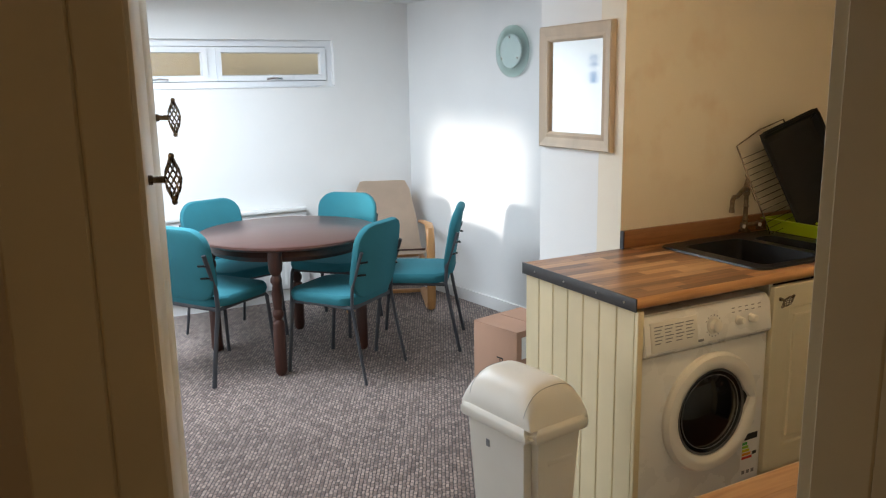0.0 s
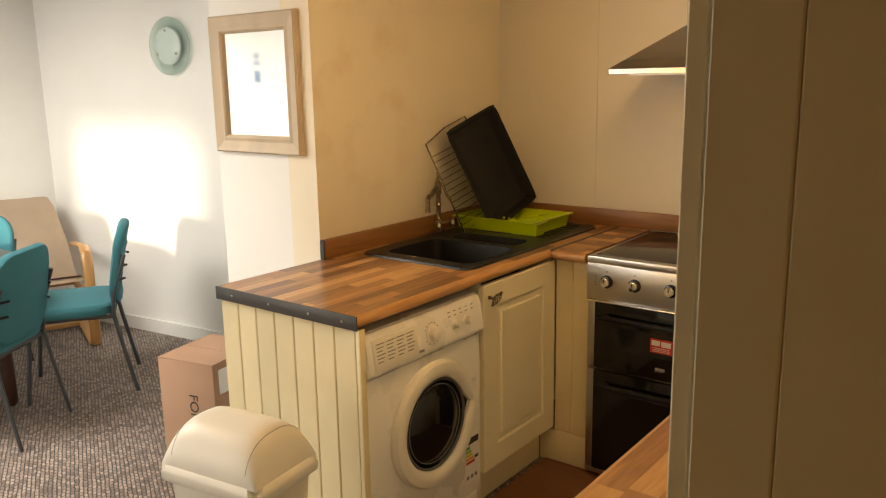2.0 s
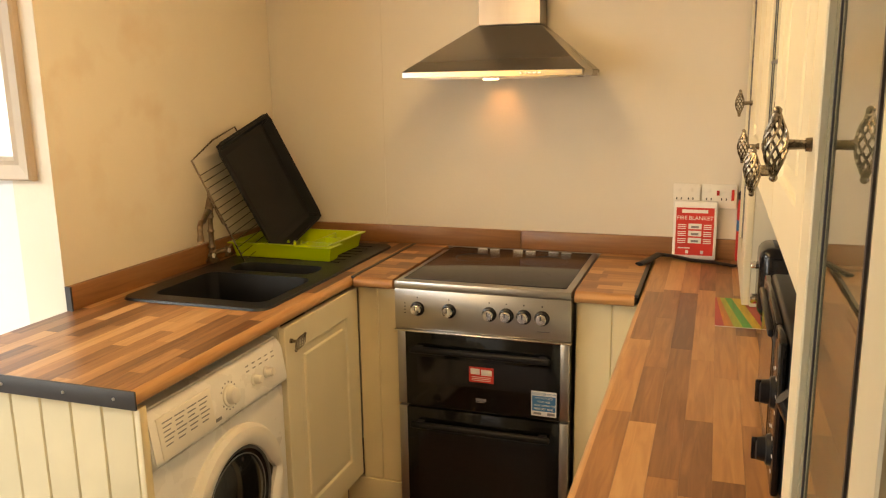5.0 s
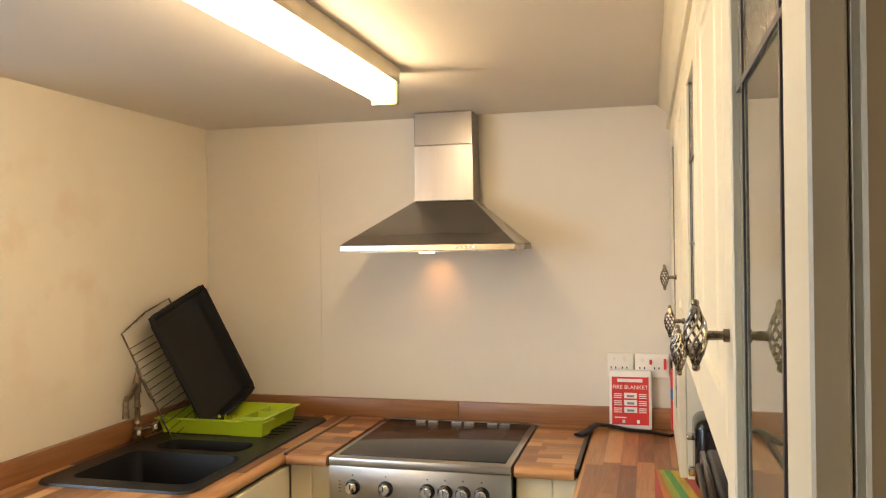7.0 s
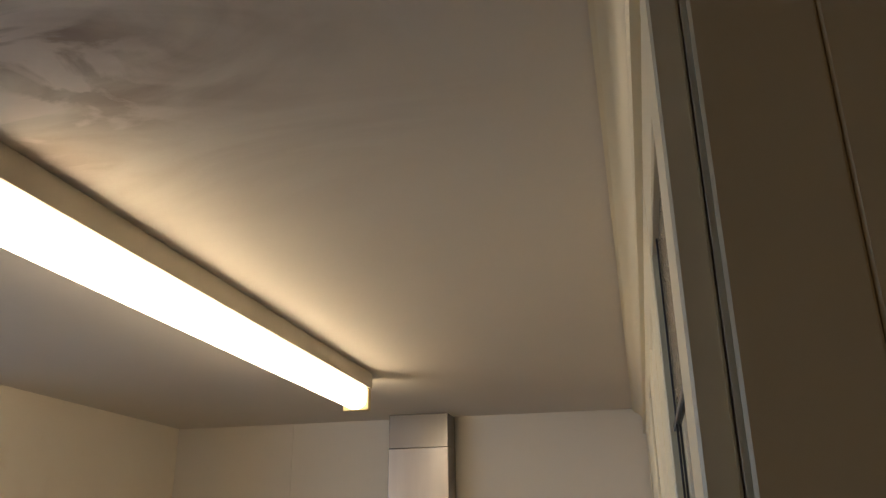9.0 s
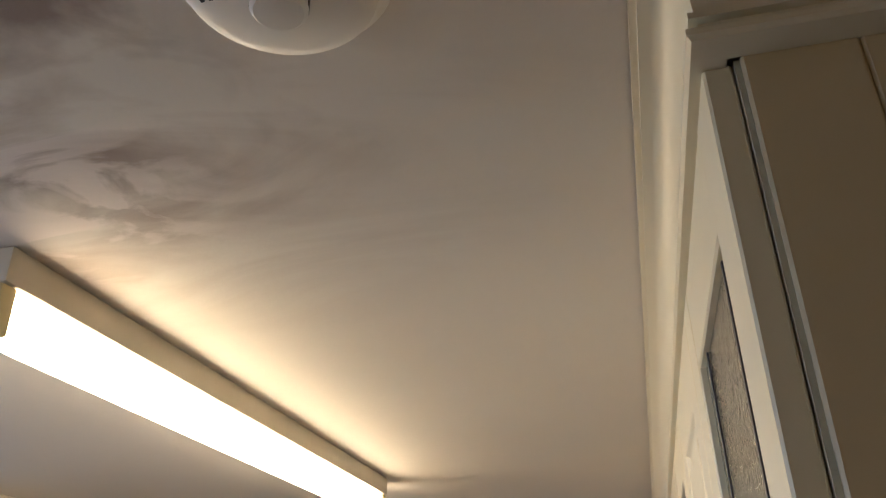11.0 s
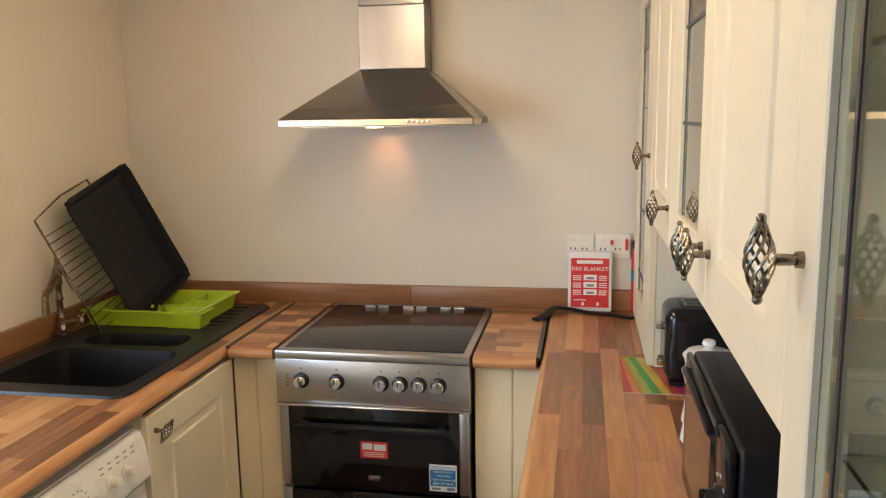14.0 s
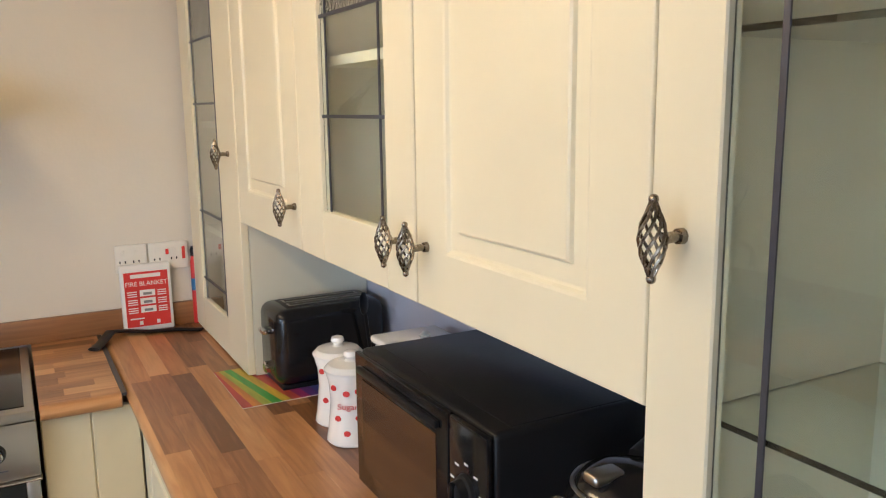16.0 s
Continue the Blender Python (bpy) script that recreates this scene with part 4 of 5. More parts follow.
for s in (-1, 1):
    c = Vector((0.028, s * 0.05, 0.035))
    bm = B()
    sweep(bm, [(0, 0, 0.03), c * 0.6 + Vector((0, 0, 0.014)), c], [0.008, 0.009, 0.011], 10)
    for a in range(4):
        th = math.pi / 4 + a * math.pi / 2
        sweep(bm, [c, c + Vector((0.012, 0.026 * math.cos(th), 0.026 * math.sin(th)))], [0.004, 0.0055], 8)
    part("cross_handle", bm, M["brass"], tp)
    bm = B()
    lathe(bm, [(0.009, 0), (0.009, 0.004), (0.001, 0.006)], 12, Matrix.Translation(c + Vector((0.010, 0, 0))) @ Matrix.Rotation(radians(90), 4, "Y"))
    part("index", bm, M["ceramic"], tp)

# ---- drainer, tray and rack ----
UPM = Matrix.Rotation(radians(-90), 4, "X")
dn = thing("dish_drainer", Matrix.Translation((-1.40, 3.075, 0.920)), "lime green plastic dish drainer on the sink", "dish drainer")
bm = B()
rings_rect(bm, 0.02, 0.02, 0.42, 0.335, [(0.010, 0), (0, 0.05), (-0.012, 0.052), (-0.013, 0.057), (-0.001, 0.058), (0.004, 0.052), (0.014, 0.006)], UPM)
part("basin", bm, M["lime"], dn)
bm = B()
rings_rect(bm, 0.30, 0.012, 0.443, 0.10, [(0.012, 0.0), (0, 0.05), (-0.006, 0.053), (0.006, 0.055), (0.014, 0.01)], UPM)
part("cutlery_well", bm, M["lime"], dn)
one("divider", M["lime"], (0.31, 0.11, 0.004, 0.316, 0.32, 0.052), parent=dn, bev=0.002)
one("divider", M["lime"], (0.318, 0.21, 0.004, 0.41, 0.216, 0.052), parent=dn, bev=0.002)
for i in range(9):
    bm = B()
    lathe(bm, [(0.007, 0.004), (0.006, 0.04), (0.003, 0.046)], 8, Matrix.Translation((0.05 + i * 0.028, 0.15, 0)))
    part("peg", bm, M["lime"], dn)

tl, tr, br = Vector((-1.391, 3.001, 1.354)), Vector((-1.372, 3.338, 1.430)), Vector((-1.215, 3.507, 1.004))
X = (tr - tl).normalized()
Z = (tr - br).normalized()
X, Z = (X - Z * X.dot(Z) * 0.5).normalized(), (Z - X * X.dot(Z) * 0.5).normalized()
Z = (Z - X * Z.dot(X)).normalized()
Y = Z.cross(X)
TM = Matrix((X, Y, Z)).transposed().to_4x4()
TM.translation = tl + Vector((0.008, 0.012, -0.018))
bt = thing("baking_tray", TM, "black enamel oven tray leaning in the drainer", "tray")
bm = B()
rings_rect(bm, 0.0, -0.465, 0.350, 0.0, [(0.018, 0.0), (0.004, 0.026), (-0.006, 0.028), (-0.006, 0.031), (0.006, 0.030), (0.020, 0.004), (0.045, 0.004), (0.048, 0.002)])
bmesh.ops.bevel(bm, geom=[e for e in bm.edges if abs((e.verts[0].co - e.verts[1].co).y) > 0.003], offset=0.010, segments=3, affect="EDGES")
part("pan", bm, M["enamel"], bt)
bm = B()
tray = []
for cx, cz, a0 in ((0.326, -0.024, 0), (0.024, -0.024, 90), (0.024, -0.441, 180), (0.326, -0.441, 270)):
    tray += [(cx + 0.030 * math.cos(radians(a0 + 18 * k)), -0.0305, cz + 0.030 * math.sin(radians(a0 + 18 * k))) for k in range(6)]
sweep(bm, tray, 0.0042, 8, closed=True)
part("rolled_rim", bm, M["enamel"], bt)
rk = thing("oven_rack", TM @ pose(-0.085, 0.035, 0.0, 0, 3, 0), "dark wire oven rack behind the tray", "rack")
bm = B()
loop = [(0, 0, -0.44), (0, 0, -0.3), (0, 0, 0), (0.15, 0, 0.03), (0.30, 0, 0.035), (0.31, 0, -0.2), (0.31, 0, -0.44)]
sweep(bm, loop, 0.0035, 8, closed=True)
part("frame", bm, M["pewter"], rk)
for i in range(14):
    bm = B()
    z = -0.06 - i * 0.027
    sweep(bm, [(0, 0, z), (0.31, 0, z + 0.003)], 0.0017, 6)
    part("wire", bm, M["pewter"], rk)
bm = B()
sweep(bm, [(0.0, -0.006, -0.12), (-0.022, -0.012, -0.13), (-0.022, -0.012, -0.25), (0.0, -0.006, -0.26)], 0.0028, 8)
part("stop", bm, M["pewter"], rk)

# ---- swing bin ----
bn = thing("swing_bin", pose(-0.895, 1.472, 0, 0, 0, 8), "white plastic swing-top bin on the carpet", "bin")
bm = B()
rings_rect(bm, -0.160, -0.115, 0.160, 0.115, [(0.035, 0.0), (0.028, 0.006), (0.0, 0.57), (-0.004, 0.575), (-0.004, 0.58)], UPM)
bmesh.ops.bevel(bm, geom=[e for e in bm.edges if abs(e.verts[0].co.z - e.verts[1].co.z) > 0.1], offset=0.03, segments=4, affect="EDGES")
part("body", bm, M["white_plastic"], bn)
bm = B()
rings_rect(bm, -0.170, -0.125, 0.170, 0.125, [(0.0, 0.560), (-0.004, 0.568), (-0.004, 0.590), (0.000, 0.596), (0.008, 0.602), (0.012, 0.602)], UPM, cap=False, back=False)
bmesh.ops.bevel(bm, geom=[e for e in bm.edges if len(e.link_faces) == 2 and abs(abs(e.verts[0].co.x) - abs(e.verts[1].co.x)) < 0.03 and abs(abs(e.verts[0].co.y) - abs(e.verts[1].co.y)) < 0.03 and e.verts[0].co.z != e.verts[1].co.z], offset=0.022, segments=3, affect="EDGES")
lid = part("lid", bm, M["white_plastic"], bn, "domed white lid")
bm = B()
NX, NY = 24, 22
rows = []
for i in range(NX + 1):
    u = -math.cos(math.pi * i / NX)
    row = []
    for j in range(NY + 1):
        v = -math.cos(math.pi * j / NY)
        z = 0.600 + 0.118 * max(0.0, 1 - abs(v) ** 2.8) ** 0.55 * max(0.0, 1 - abs(u) ** 7) ** 0.45
        row.append(bm.verts.new((0.162 * u * (1 - 0.05 * (z - 0.6) / 0.118), 0.117 * v, z)))
    rows.append(row)
for a, b in zip(rows, rows[1:]):
    for j in range(NY):
        bm.faces.new((a[j], b[j], b[j + 1], a[j + 1]))
part("dome", bm, M["white_plastic"], lid, smooth=60)
for u in (-0.80, 0.80):
    bm = B()
    pts = []
    for j in range(2, 21):
        v = -math.cos(math.pi * j / 22)
        pts.append((0.158 * u, 0.117 * v, 0.600 + 0.118 * (1 - abs(v) ** 2.8) ** 0.55 * (1 - abs(u) ** 7) ** 0.45))
    sweep(bm, pts, 0.0008, 6)
    part("flap_gap", bm, M["grey_print"], lid)
bm = B()
lathe(bm, [(0.028, 0.0), (0.026, 0.004), (0.012, 0.005)], 20, Matrix.Translation((-0.03, -0.055, 0.7)) @ Matrix.Rotation(radians(22), 4, "X"), 0.6)
part("finger_grip", bm, M["white_plastic"], lid)
one("sticker", M["grey_print"], (-0.045, -0.1135, 0.485, -0.030, -0.1095, 0.508), parent=bn)
one("moulding", M["white_plastic"], (0.1535, -0.04, 0.47, 0.1565, 0.06, 0.485), parent=bn, bev=0.001)

# ---- cardboard box ----
cb = thing("cardboard_box", Matrix.Translation((-2.005, 1.945, 0)) @ Matrix.Rotation(radians(12.5), 4, "Z"), "tall brown cardboard box on the carpet beside the counter", "box")
one("carton", M["card"], (0, 0, 0, 0.275, 0.31, 0.515), parent=cb, bev=0.003)
one("flap", M["card"], (0.0, 0.0, 0.5155, 0.275, 0.153, 0.519), parent=cb)
one("flap", M["card"], (0.0, 0.157, 0.5155, 0.275, 0.31, 0.519), parent=cb)
one("label", M["paper"], (0.2755, 0.03, 0.39, 0.2765, 0.12, 0.49), parent=cb)
text("writing", "FOR", 0.060, Matrix.Translation((0.150, -0.0008, 0.33)) @ Matrix.Rotation(radians(90), 4, "Y") @ UP, M["ink"], cb)

# ---- framed mirror on the pier ----
mr = thing("mirror", Matrix.Translation((-1.998, 2.323, 1.300)), "wall mirror in a limed wood frame", "mirror")
bm = B()
rings_rect(bm, 0, 0, 0.498, 0.528, [(0, 0), (0, 0.022), (0.006, 0.030), (0.018, 0.026), (0.045, 0.020), (0.058, 0.024), (0.066, 0.018), (0.070, 0.006)], cap=False)
part("frame", bm, M["mirror_frame"], mr, smooth=None)
one("glass", M["mirror"], (0.066, -0.008, 0.066, 0.432, -0.004, 0.462), parent=mr)

# ---- round glass wall lamp ----
wl = thing("wall_lamp", LW @ Matrix.Translation((1.27, 0, 1.79)) @ Matrix.Rotation(radians(90), 4, "X"), "round green glass wall light, switched off", "wall lamp")
bm = B()
lathe(bm, [(0.165, 0.022), (0.166, 0.025), (0.150, 0.028), (0.001, 0.029)], 40)
part("glass_disc", bm, M["green_glass"], wl, "green glass backing disc")
bm = B()
lathe(bm, [(0.108, 0.030), (0.104, 0.040), (0.08, 0.050), (0.05, 0.055), (0.001, 0.057)], 36)
part("shade", bm, mat("frosted_shade", (0.50, 0.62, 0.60), 0.35, var=0.06), wl, "frosted domed shade")
bm = B()
lathe(bm, [(0.07, 0.0), (0.07, 0.022)], 24)
part("base", bm, M["chrome"], wl)
for a in (90, 210, 330):
    bm = B()
    lathe(bm, [(0.008, 0.028), (0.008, 0.050), (0.004, 0.054)], 12, Matrix.Translation((0.088 * math.cos(radians(a)), 0.088 * math.sin(radians(a)), 0)))
    part("stud", bm, M["chrome"], wl)

# ---- strip window ----
wd = tagged(new("window_1"), "white high strip window with frosted panes", "window", kind="structure")
WX = -4.80
part("window_frame", (lambda bm: (rings_rect(bm, 0, 0, WY1 - WY0, WZ1 - WZ0, [(0, 0), (0, 0.06), (0.045, 0.06), (0.05, 0.03), (0.05, 0.0)], Matrix.Translation((WX, WY0, WZ0)) @ FACE_E, cap=False, back=False), bm)[1])(B()), M["upvc"], wd, smooth=None)
one("mullion", M["upvc"], (WX, 1.415, WZ0 + 0.05, WX + 0.058, 1.475, WZ1 - 0.05), parent=wd)
for y0, y1 in ((WY0 + 0.05, 1.414), (1.476, WY1 - 0.05)):
    bm = B()
    rings_rect(bm, 0, 0, y1 - y0, WZ1 - WZ0 - 0.10, [(0, 0.02), (0, 0.072), (0.036, 0.070), (0.042, 0.045), (0.042, 0.02)], Matrix.Translation((WX, y0, WZ0 + 0.05)) @ FACE_E, cap=False, back=False)
    cs = part("casement", bm, M["upvc"], wd, smooth=None)
    p = one("pane", M["obscure"], (WX + 0.025, y0 + 0.04, WZ0 + 0.09, WX + 0.030, y1 - 0.04, WZ1 - 0.09), parent=cs)
    p.visible_shadow = False
    one("gasket", M["black"], (WX + 0.031, y0 + 0.0415, WZ0 + 0.0915, WX + 0.034, y0 + 0.0445, WZ1 - 0.0915), parent=cs)
    bm = B()
    sweep(bm, [(WX + 0.075, (y0 + y1) / 2 - 0.05, WZ0 + 0.062), (WX + 0.082, (y0 + y1) / 2, WZ0 + 0.068), (WX + 0.085, (y0 + y1) / 2 + 0.06, WZ0 + 0.064)], 0.007, 8)
    part("handle", bm, M["chrome"], cs)
one("window_sill", M["upvc"], (WX + 0.06, WY0 + 0.002, WZ0 + 0.0005, -4.68, WY1 - 0.002, WZ0 + 0.010), parent=wd, bev=0.002)
structure("ground", M["card"], (-12, -8, -0.4, -5.0, 10, -0.3), label="bare ground outside")
structure("backdrop", mat("tan_render", (0.70, 0.60, 0.42), 0.9, var=0.1, scale=2), (-6.6, -3, -0.3, -6.5, 6, 2.15), label="tan rendered garden wall outside the window")

# frame of the opening added in the south wall for the sun
w2 = tagged(new("window_2"), "white frame of the unseen opening added for the sun patch", "window", kind="structure")
one("window_frame", M["upvc"], (SWX0, -2.14, SWZ0, SWX1, -2.09, SWZ0 + 0.04), (SWX0, -2.14, SWZ1 - 0.04, SWX1, -2.09, SWZ1), (SWX0, -2.139, SWZ0 + 0.04, SWX0 + 0.04, -2.091, SWZ1 - 0.04),
    (SWX1 - 0.04, -2.139, SWZ0 + 0.04, SWX1, -2.091, SWZ1 - 0.04), parent=w2)

# ---- radiator ----
rd = thing("radiator", Matrix.Translation((-4.69, 1.02, 0)), "white panel radiator under the window", "radiator")
one("panel", M["trim"], (0.035, 0, 0.10, 0.055, 1.02, 0.685), parent=rd, bev=0.006)
for i in range(24):
    one("flute", M["trim"], (0.054, 0.03 + i * 0.040, 0.13, 0.060, 0.052 + i * 0.040, 0.65), parent=rd, bev=0.0025, seg=1)
one("grille", M["trim"], (0.012, -0.004, 0.686, 0.078, 1.024, 0.710), parent=rd, bev=0.004)
one("bracket", M["trim"], (0.0, 0.2, 0.12, 0.034, 0.24, 0.66), (0.0, 0.78, 0.12, 0.034, 0.82, 0.66), parent=rd)
bm = B()
sweep(bm, [(0.045, 1.02, 0.13), (0.045, 1.06, 0.13), (0.045, 1.065, 0.10), (0.045, 1.065, 0.0)], 0.008, 8)
part("pipe", bm, M["trim"], rd)

# ---- round table ----
tb = thing("round_table", Matrix.Translation((-3.575, 1.57, 0)), "dark wood round dining table with turned legs", "table")
bm = B()
lathe(bm, [(0.525, 0.712), (0.538, 0.716), (0.545, 0.726), (0.540, 0.737), (0.528, 0.742), (0.001, 0.7425)], 72)
part("tabletop", bm, M["mahogany"], tb)
bm = B()
sweep(bm, [(0.44 * math.cos(2 * math.pi * i / 60), 0.44 * math.sin(2 * math.pi * i / 60), 0.675) for i in range(60)], 0.036, 6, closed=True)
part("apron", bm, M["mahogany_leg"], tb)
LEG = [(0.020, 0.0), (0.030, 0.012), (0.034, 0.03), (0.034, 0.30), (0.030, 0.315), (0.020, 0.325), (0.031, 0.345), (0.033, 0.365), (0.022, 0.385), (0.026, 0.41), (0.030, 0.47), (0.022, 0.52), (0.032, 0.54), (0.030, 0.56), (0.022, 0.575), (0.036, 0.60), (0.040, 0.64), (0.040, 0.711)]
for x, y in ((-3.139, 1.353), (-3.325, 1.925), (-3.75, 1.135), (-3.93, 1.72)):
    bm = B()
    lathe(bm, LEG, 14, Matrix.Translation((x + 3.575, y - 1.57, 0)))
    part("leg", bm, M["mahogany_leg"], tb)


# ---- teal meeting chairs; local front is -y ----
def pad(bm, w, d, t, r, m, bow=0.0, n=10):
    """A cushion with a rounded outline and a soft, domed edge."""
    out = []
    for cx, cy, a0 in ((w / 2 - r, d / 2 - r, 0), (-w / 2 + r, d / 2 - r, 90), (-w / 2 + r, -d / 2 + r, 180), (w / 2 - r, -d / 2 + r, 270)):
        for i in range(n):
            a = radians(a0 + 90 * i / (n - 1))
            out.append((cx + r * math.cos(a), cy + r * math.sin(a)))
    loops = []
    for s, z in ((0.90, -t / 2), (0.975, -t / 2 + 0.006), (1.0, -t * 0.1), (0.99, t * 0.25), (0.95, t * 0.42), (0.80, t * 0.5), (0.45, t * 0.53)):
        loops.append([bm.verts.new(m @ Vector((x * s, y * s, z + bow * (x * s / (w / 2)) ** 2))) for x, y in out])
    for a, b in zip(loops, loops[1:]):
        for i in range(len(out)):
            bm.faces.new((a[i], a[(i + 1) % len(out)], b[(i + 1) % len(out)], b[i]))
    bm.faces.new(list(reversed(loops[0]))), bm.faces.new(loops[-1])


def chair():
    ch = thing("meeting_chair", Matrix(), "teal fabric meeting chair with a dark grey tube frame", "chair", "chairs round the table")
    bm = B()
    pad(bm, 0.46, 0.45, 0.065, 0.10, Matrix.Translation((0, -0.01, 0.455)))
    part("seat", bm, M["teal"], ch)
    bm = B()
    pad(bm, 0.435, 0.415, 0.05, 0.115, Matrix.Translation((0, 0.256, 0.665)) @ Matrix.Rotation(radians(80), 4, "X"), bow=0.030)
    part("backrest", bm, M["teal"], ch)
    for s in (-1, 1):
        x = s * 0.205
        bm = B()
        sweep(bm, [(x * 1.05, 0.28, 0.0), (x, 0.225, 0.28), (x, 0.200, 0.42), (x, 0.205, 0.52), (x, 0.250, 0.66), (x, 0.275, 0.73)], 0.0125, 8, 0.75)
        part("rear_leg", bm, M["chair_frame"], ch)
        bm = B()
        sweep(bm, [(x * 1.05, -0.235, 0.0), (x, -0.195, 0.40), (x, -0.18, 0.418), (x, 0.0, 0.420), (x, 0.195, 0.415)], 0.011, 8)
        part("front_leg", bm, M["chair_frame"], ch)
        for z in (0.60, 0.67):
            bm = B()
            sweep(bm, [(x, 0.235 + (z - 0.6) * 0.35, z), (x * 0.80, 0.268 + (z - 0.6) * 0.2, z)], 0.006, 8)
            part("bolt", bm, M["black"], ch)
    for y in (-0.17, 0.19):
        one("cross_rail", M["chair_frame"], (-0.20, y - 0.01, 0.402, 0.20, y + 0.01, 0.424), parent=ch, bev=0.003)
    return ch


def facing(x, y, fx, fy):
    return Matrix.Translation((x, y, 0)) @ Matrix.Rotation(math.atan2(fx, -fy), 4, "Z")


c0 = chair()
spots = [(-3.46, 1.09, -0.55, 0.83), (-3.10, 1.72, -0.82, -0.57), (-3.30, 2.29, -0.54, -0.84), (-4.0, 1.33, 0.95, 0.30), (-3.88, 1.96, 0.68, -0.73)]
for s in spots[1:]:
    copy_thing(c0, facing(*s))
c0.matrix_world = facing(*spots[0])

# ---- bentwood armchair in the corner ----
ac = thing("armchair", facing(-4.18, 2.49, 0.93, -0.36), "beige cantilever armchair with bent birch arms", "armchair")
bm = B()
prof2 = [(-0.27, 0.425), (-0.24, 0.445), (-0.05, 0.415), (0.14, 0.375), (0.20, 0.40), (0.30, 0.60), (0.40, 0.80), (0.43, 0.86), (0.445, 0.865)]
W = [0.25, 0.27, 0.275, 0.27, 0.265, 0.245, 0.205, 0.175, 0.15]
rows = []
for (y, z), w in zip(prof2, W):
    rows.append([bm.verts.new((w * (k / 4 - 1), y + 0.012 * (k / 4 - 1) ** 2, z)) for k in range(9)])
for a, b in zip(rows, rows[1:]):
    for k in range(8):
        bm.faces.new((a[k], a[k + 1], b[k + 1], b[k]))
bmesh.ops.solidify(bm, geom=list(bm.faces), thickness=0.05)
part("cushion", bm, M["beige"], ac, "beige cloth cushion", smooth=60)
bm = B()
sweep(bm, [(-0.255, -0.24, 0.452), (0, -0.252, 0.455), (0.255, -0.24, 0.452)], 0.006, 8)
part("piping", bm, M["mahogany_leg"], ac)
for s in (-1, 1):
    x = s * 0.285
    bm = B()
    sweep(bm, [(x, 0.28, 0.03), (x, -0.20, 0.018), (x, -0.28, 0.03), (x, -0.325, 0.10), (x, -0.325, 0.35), (x, -0.32, 0.52), (x, -0.28, 0.60), (x, -0.20, 0.625), (x, 0.10, 0.585), (x, 0.30, 0.56)], 0.030, 10, 0.42)
    part("arm", bm, M["bentwood"], ac, "bent birch arm and runner")
    one("side_rail", M["bentwood"], (s * 0.25 - 0.018, -0.29, 0.335, s * 0.25 + 0.018, 0.20, 0.365), parent=ac, bev=0.006)
one("cross_bar", M["bentwood"], (-0.27, 0.22, 0.30, 0.27, 0.26, 0.34), parent=ac, bev=0.006)
one("cross_bar", M["bentwood"], (-0.27, 0.24, 0.012, 0.27, 0.28, 0.040), parent=ac, bev=0.006)

# ---- things on the long worktop ----
fb = thing("fire_blanket", pose(0.229, 3.535, 0.911, -4, 0, 0), "red and white fire blanket pack leaning on the wall", "fire blanket")
one("case", M["paper"], (0, -0.030, 0, 0.152, 0, 0.214), parent=fb, bev=0.006, seg=3)
fr = one("front_label", M["red"], (0.010, -0.0312, 0.016, 0.142, -0.0304, 0.190), parent=fb, label="red printed front label")
text("writing", "FIRE BLANKET", 0.0200, pose(0.076, -0.0316, 0.146, 90), M["paper"], fr)
one("logo", M["paper"], (0.030, -0.0318, 0.171, 0.120, -0.0313, 0.183), parent=fr)
for z in (0.112, 0.086, 0.060):
    one("picture", M["paper"], (0.054, -0.0318, z, 0.100, -0.0313, z + 0.020), parent=fr)
    one("print", M["grey_print"], (0.064, -0.0322, z + 0.004, 0.090, -0.0319, z + 0.012), parent=fr)
    for i in range(3):
        one("print", M["paper"], (0.017, -0.0318, z + i * 0.007, 0.046, -0.0313, z + 0.003 + i * 0.007), parent=fr)
        one("print", M["paper"], (0.107, -0.0318, z + i * 0.007, 0.134, -0.0313, z + 0.003 + i * 0.007), parent=fr)
one("print", M["paper"], (0.020, -0.0318, 0.040, 0.062, -0.0313, 0.044), parent=fr)
for x in (0.052, 0.104):
    one("arrow", M["paper"], (x - 0.005, -0.0318, 0.022, x + 0.005, -0.0313, 0.034), parent=fr)
sp = thing("strap", Matrix(), "black webbing strap lying across the worktop", "strap")
bm = B()
sweep(bm, [(0.125, 3.36, 0.917), (0.150, 3.40, 0.922), (0.185, 3.48, 0.932), (0.23, 3.495, 0.925), (0.30, 3.485, 0.915), (0.38, 3.47, 0.914), (0.45, 3.43, 0.913)], 0.018, 8, 0.35)
part("webbing", bm, M["black"], sp)
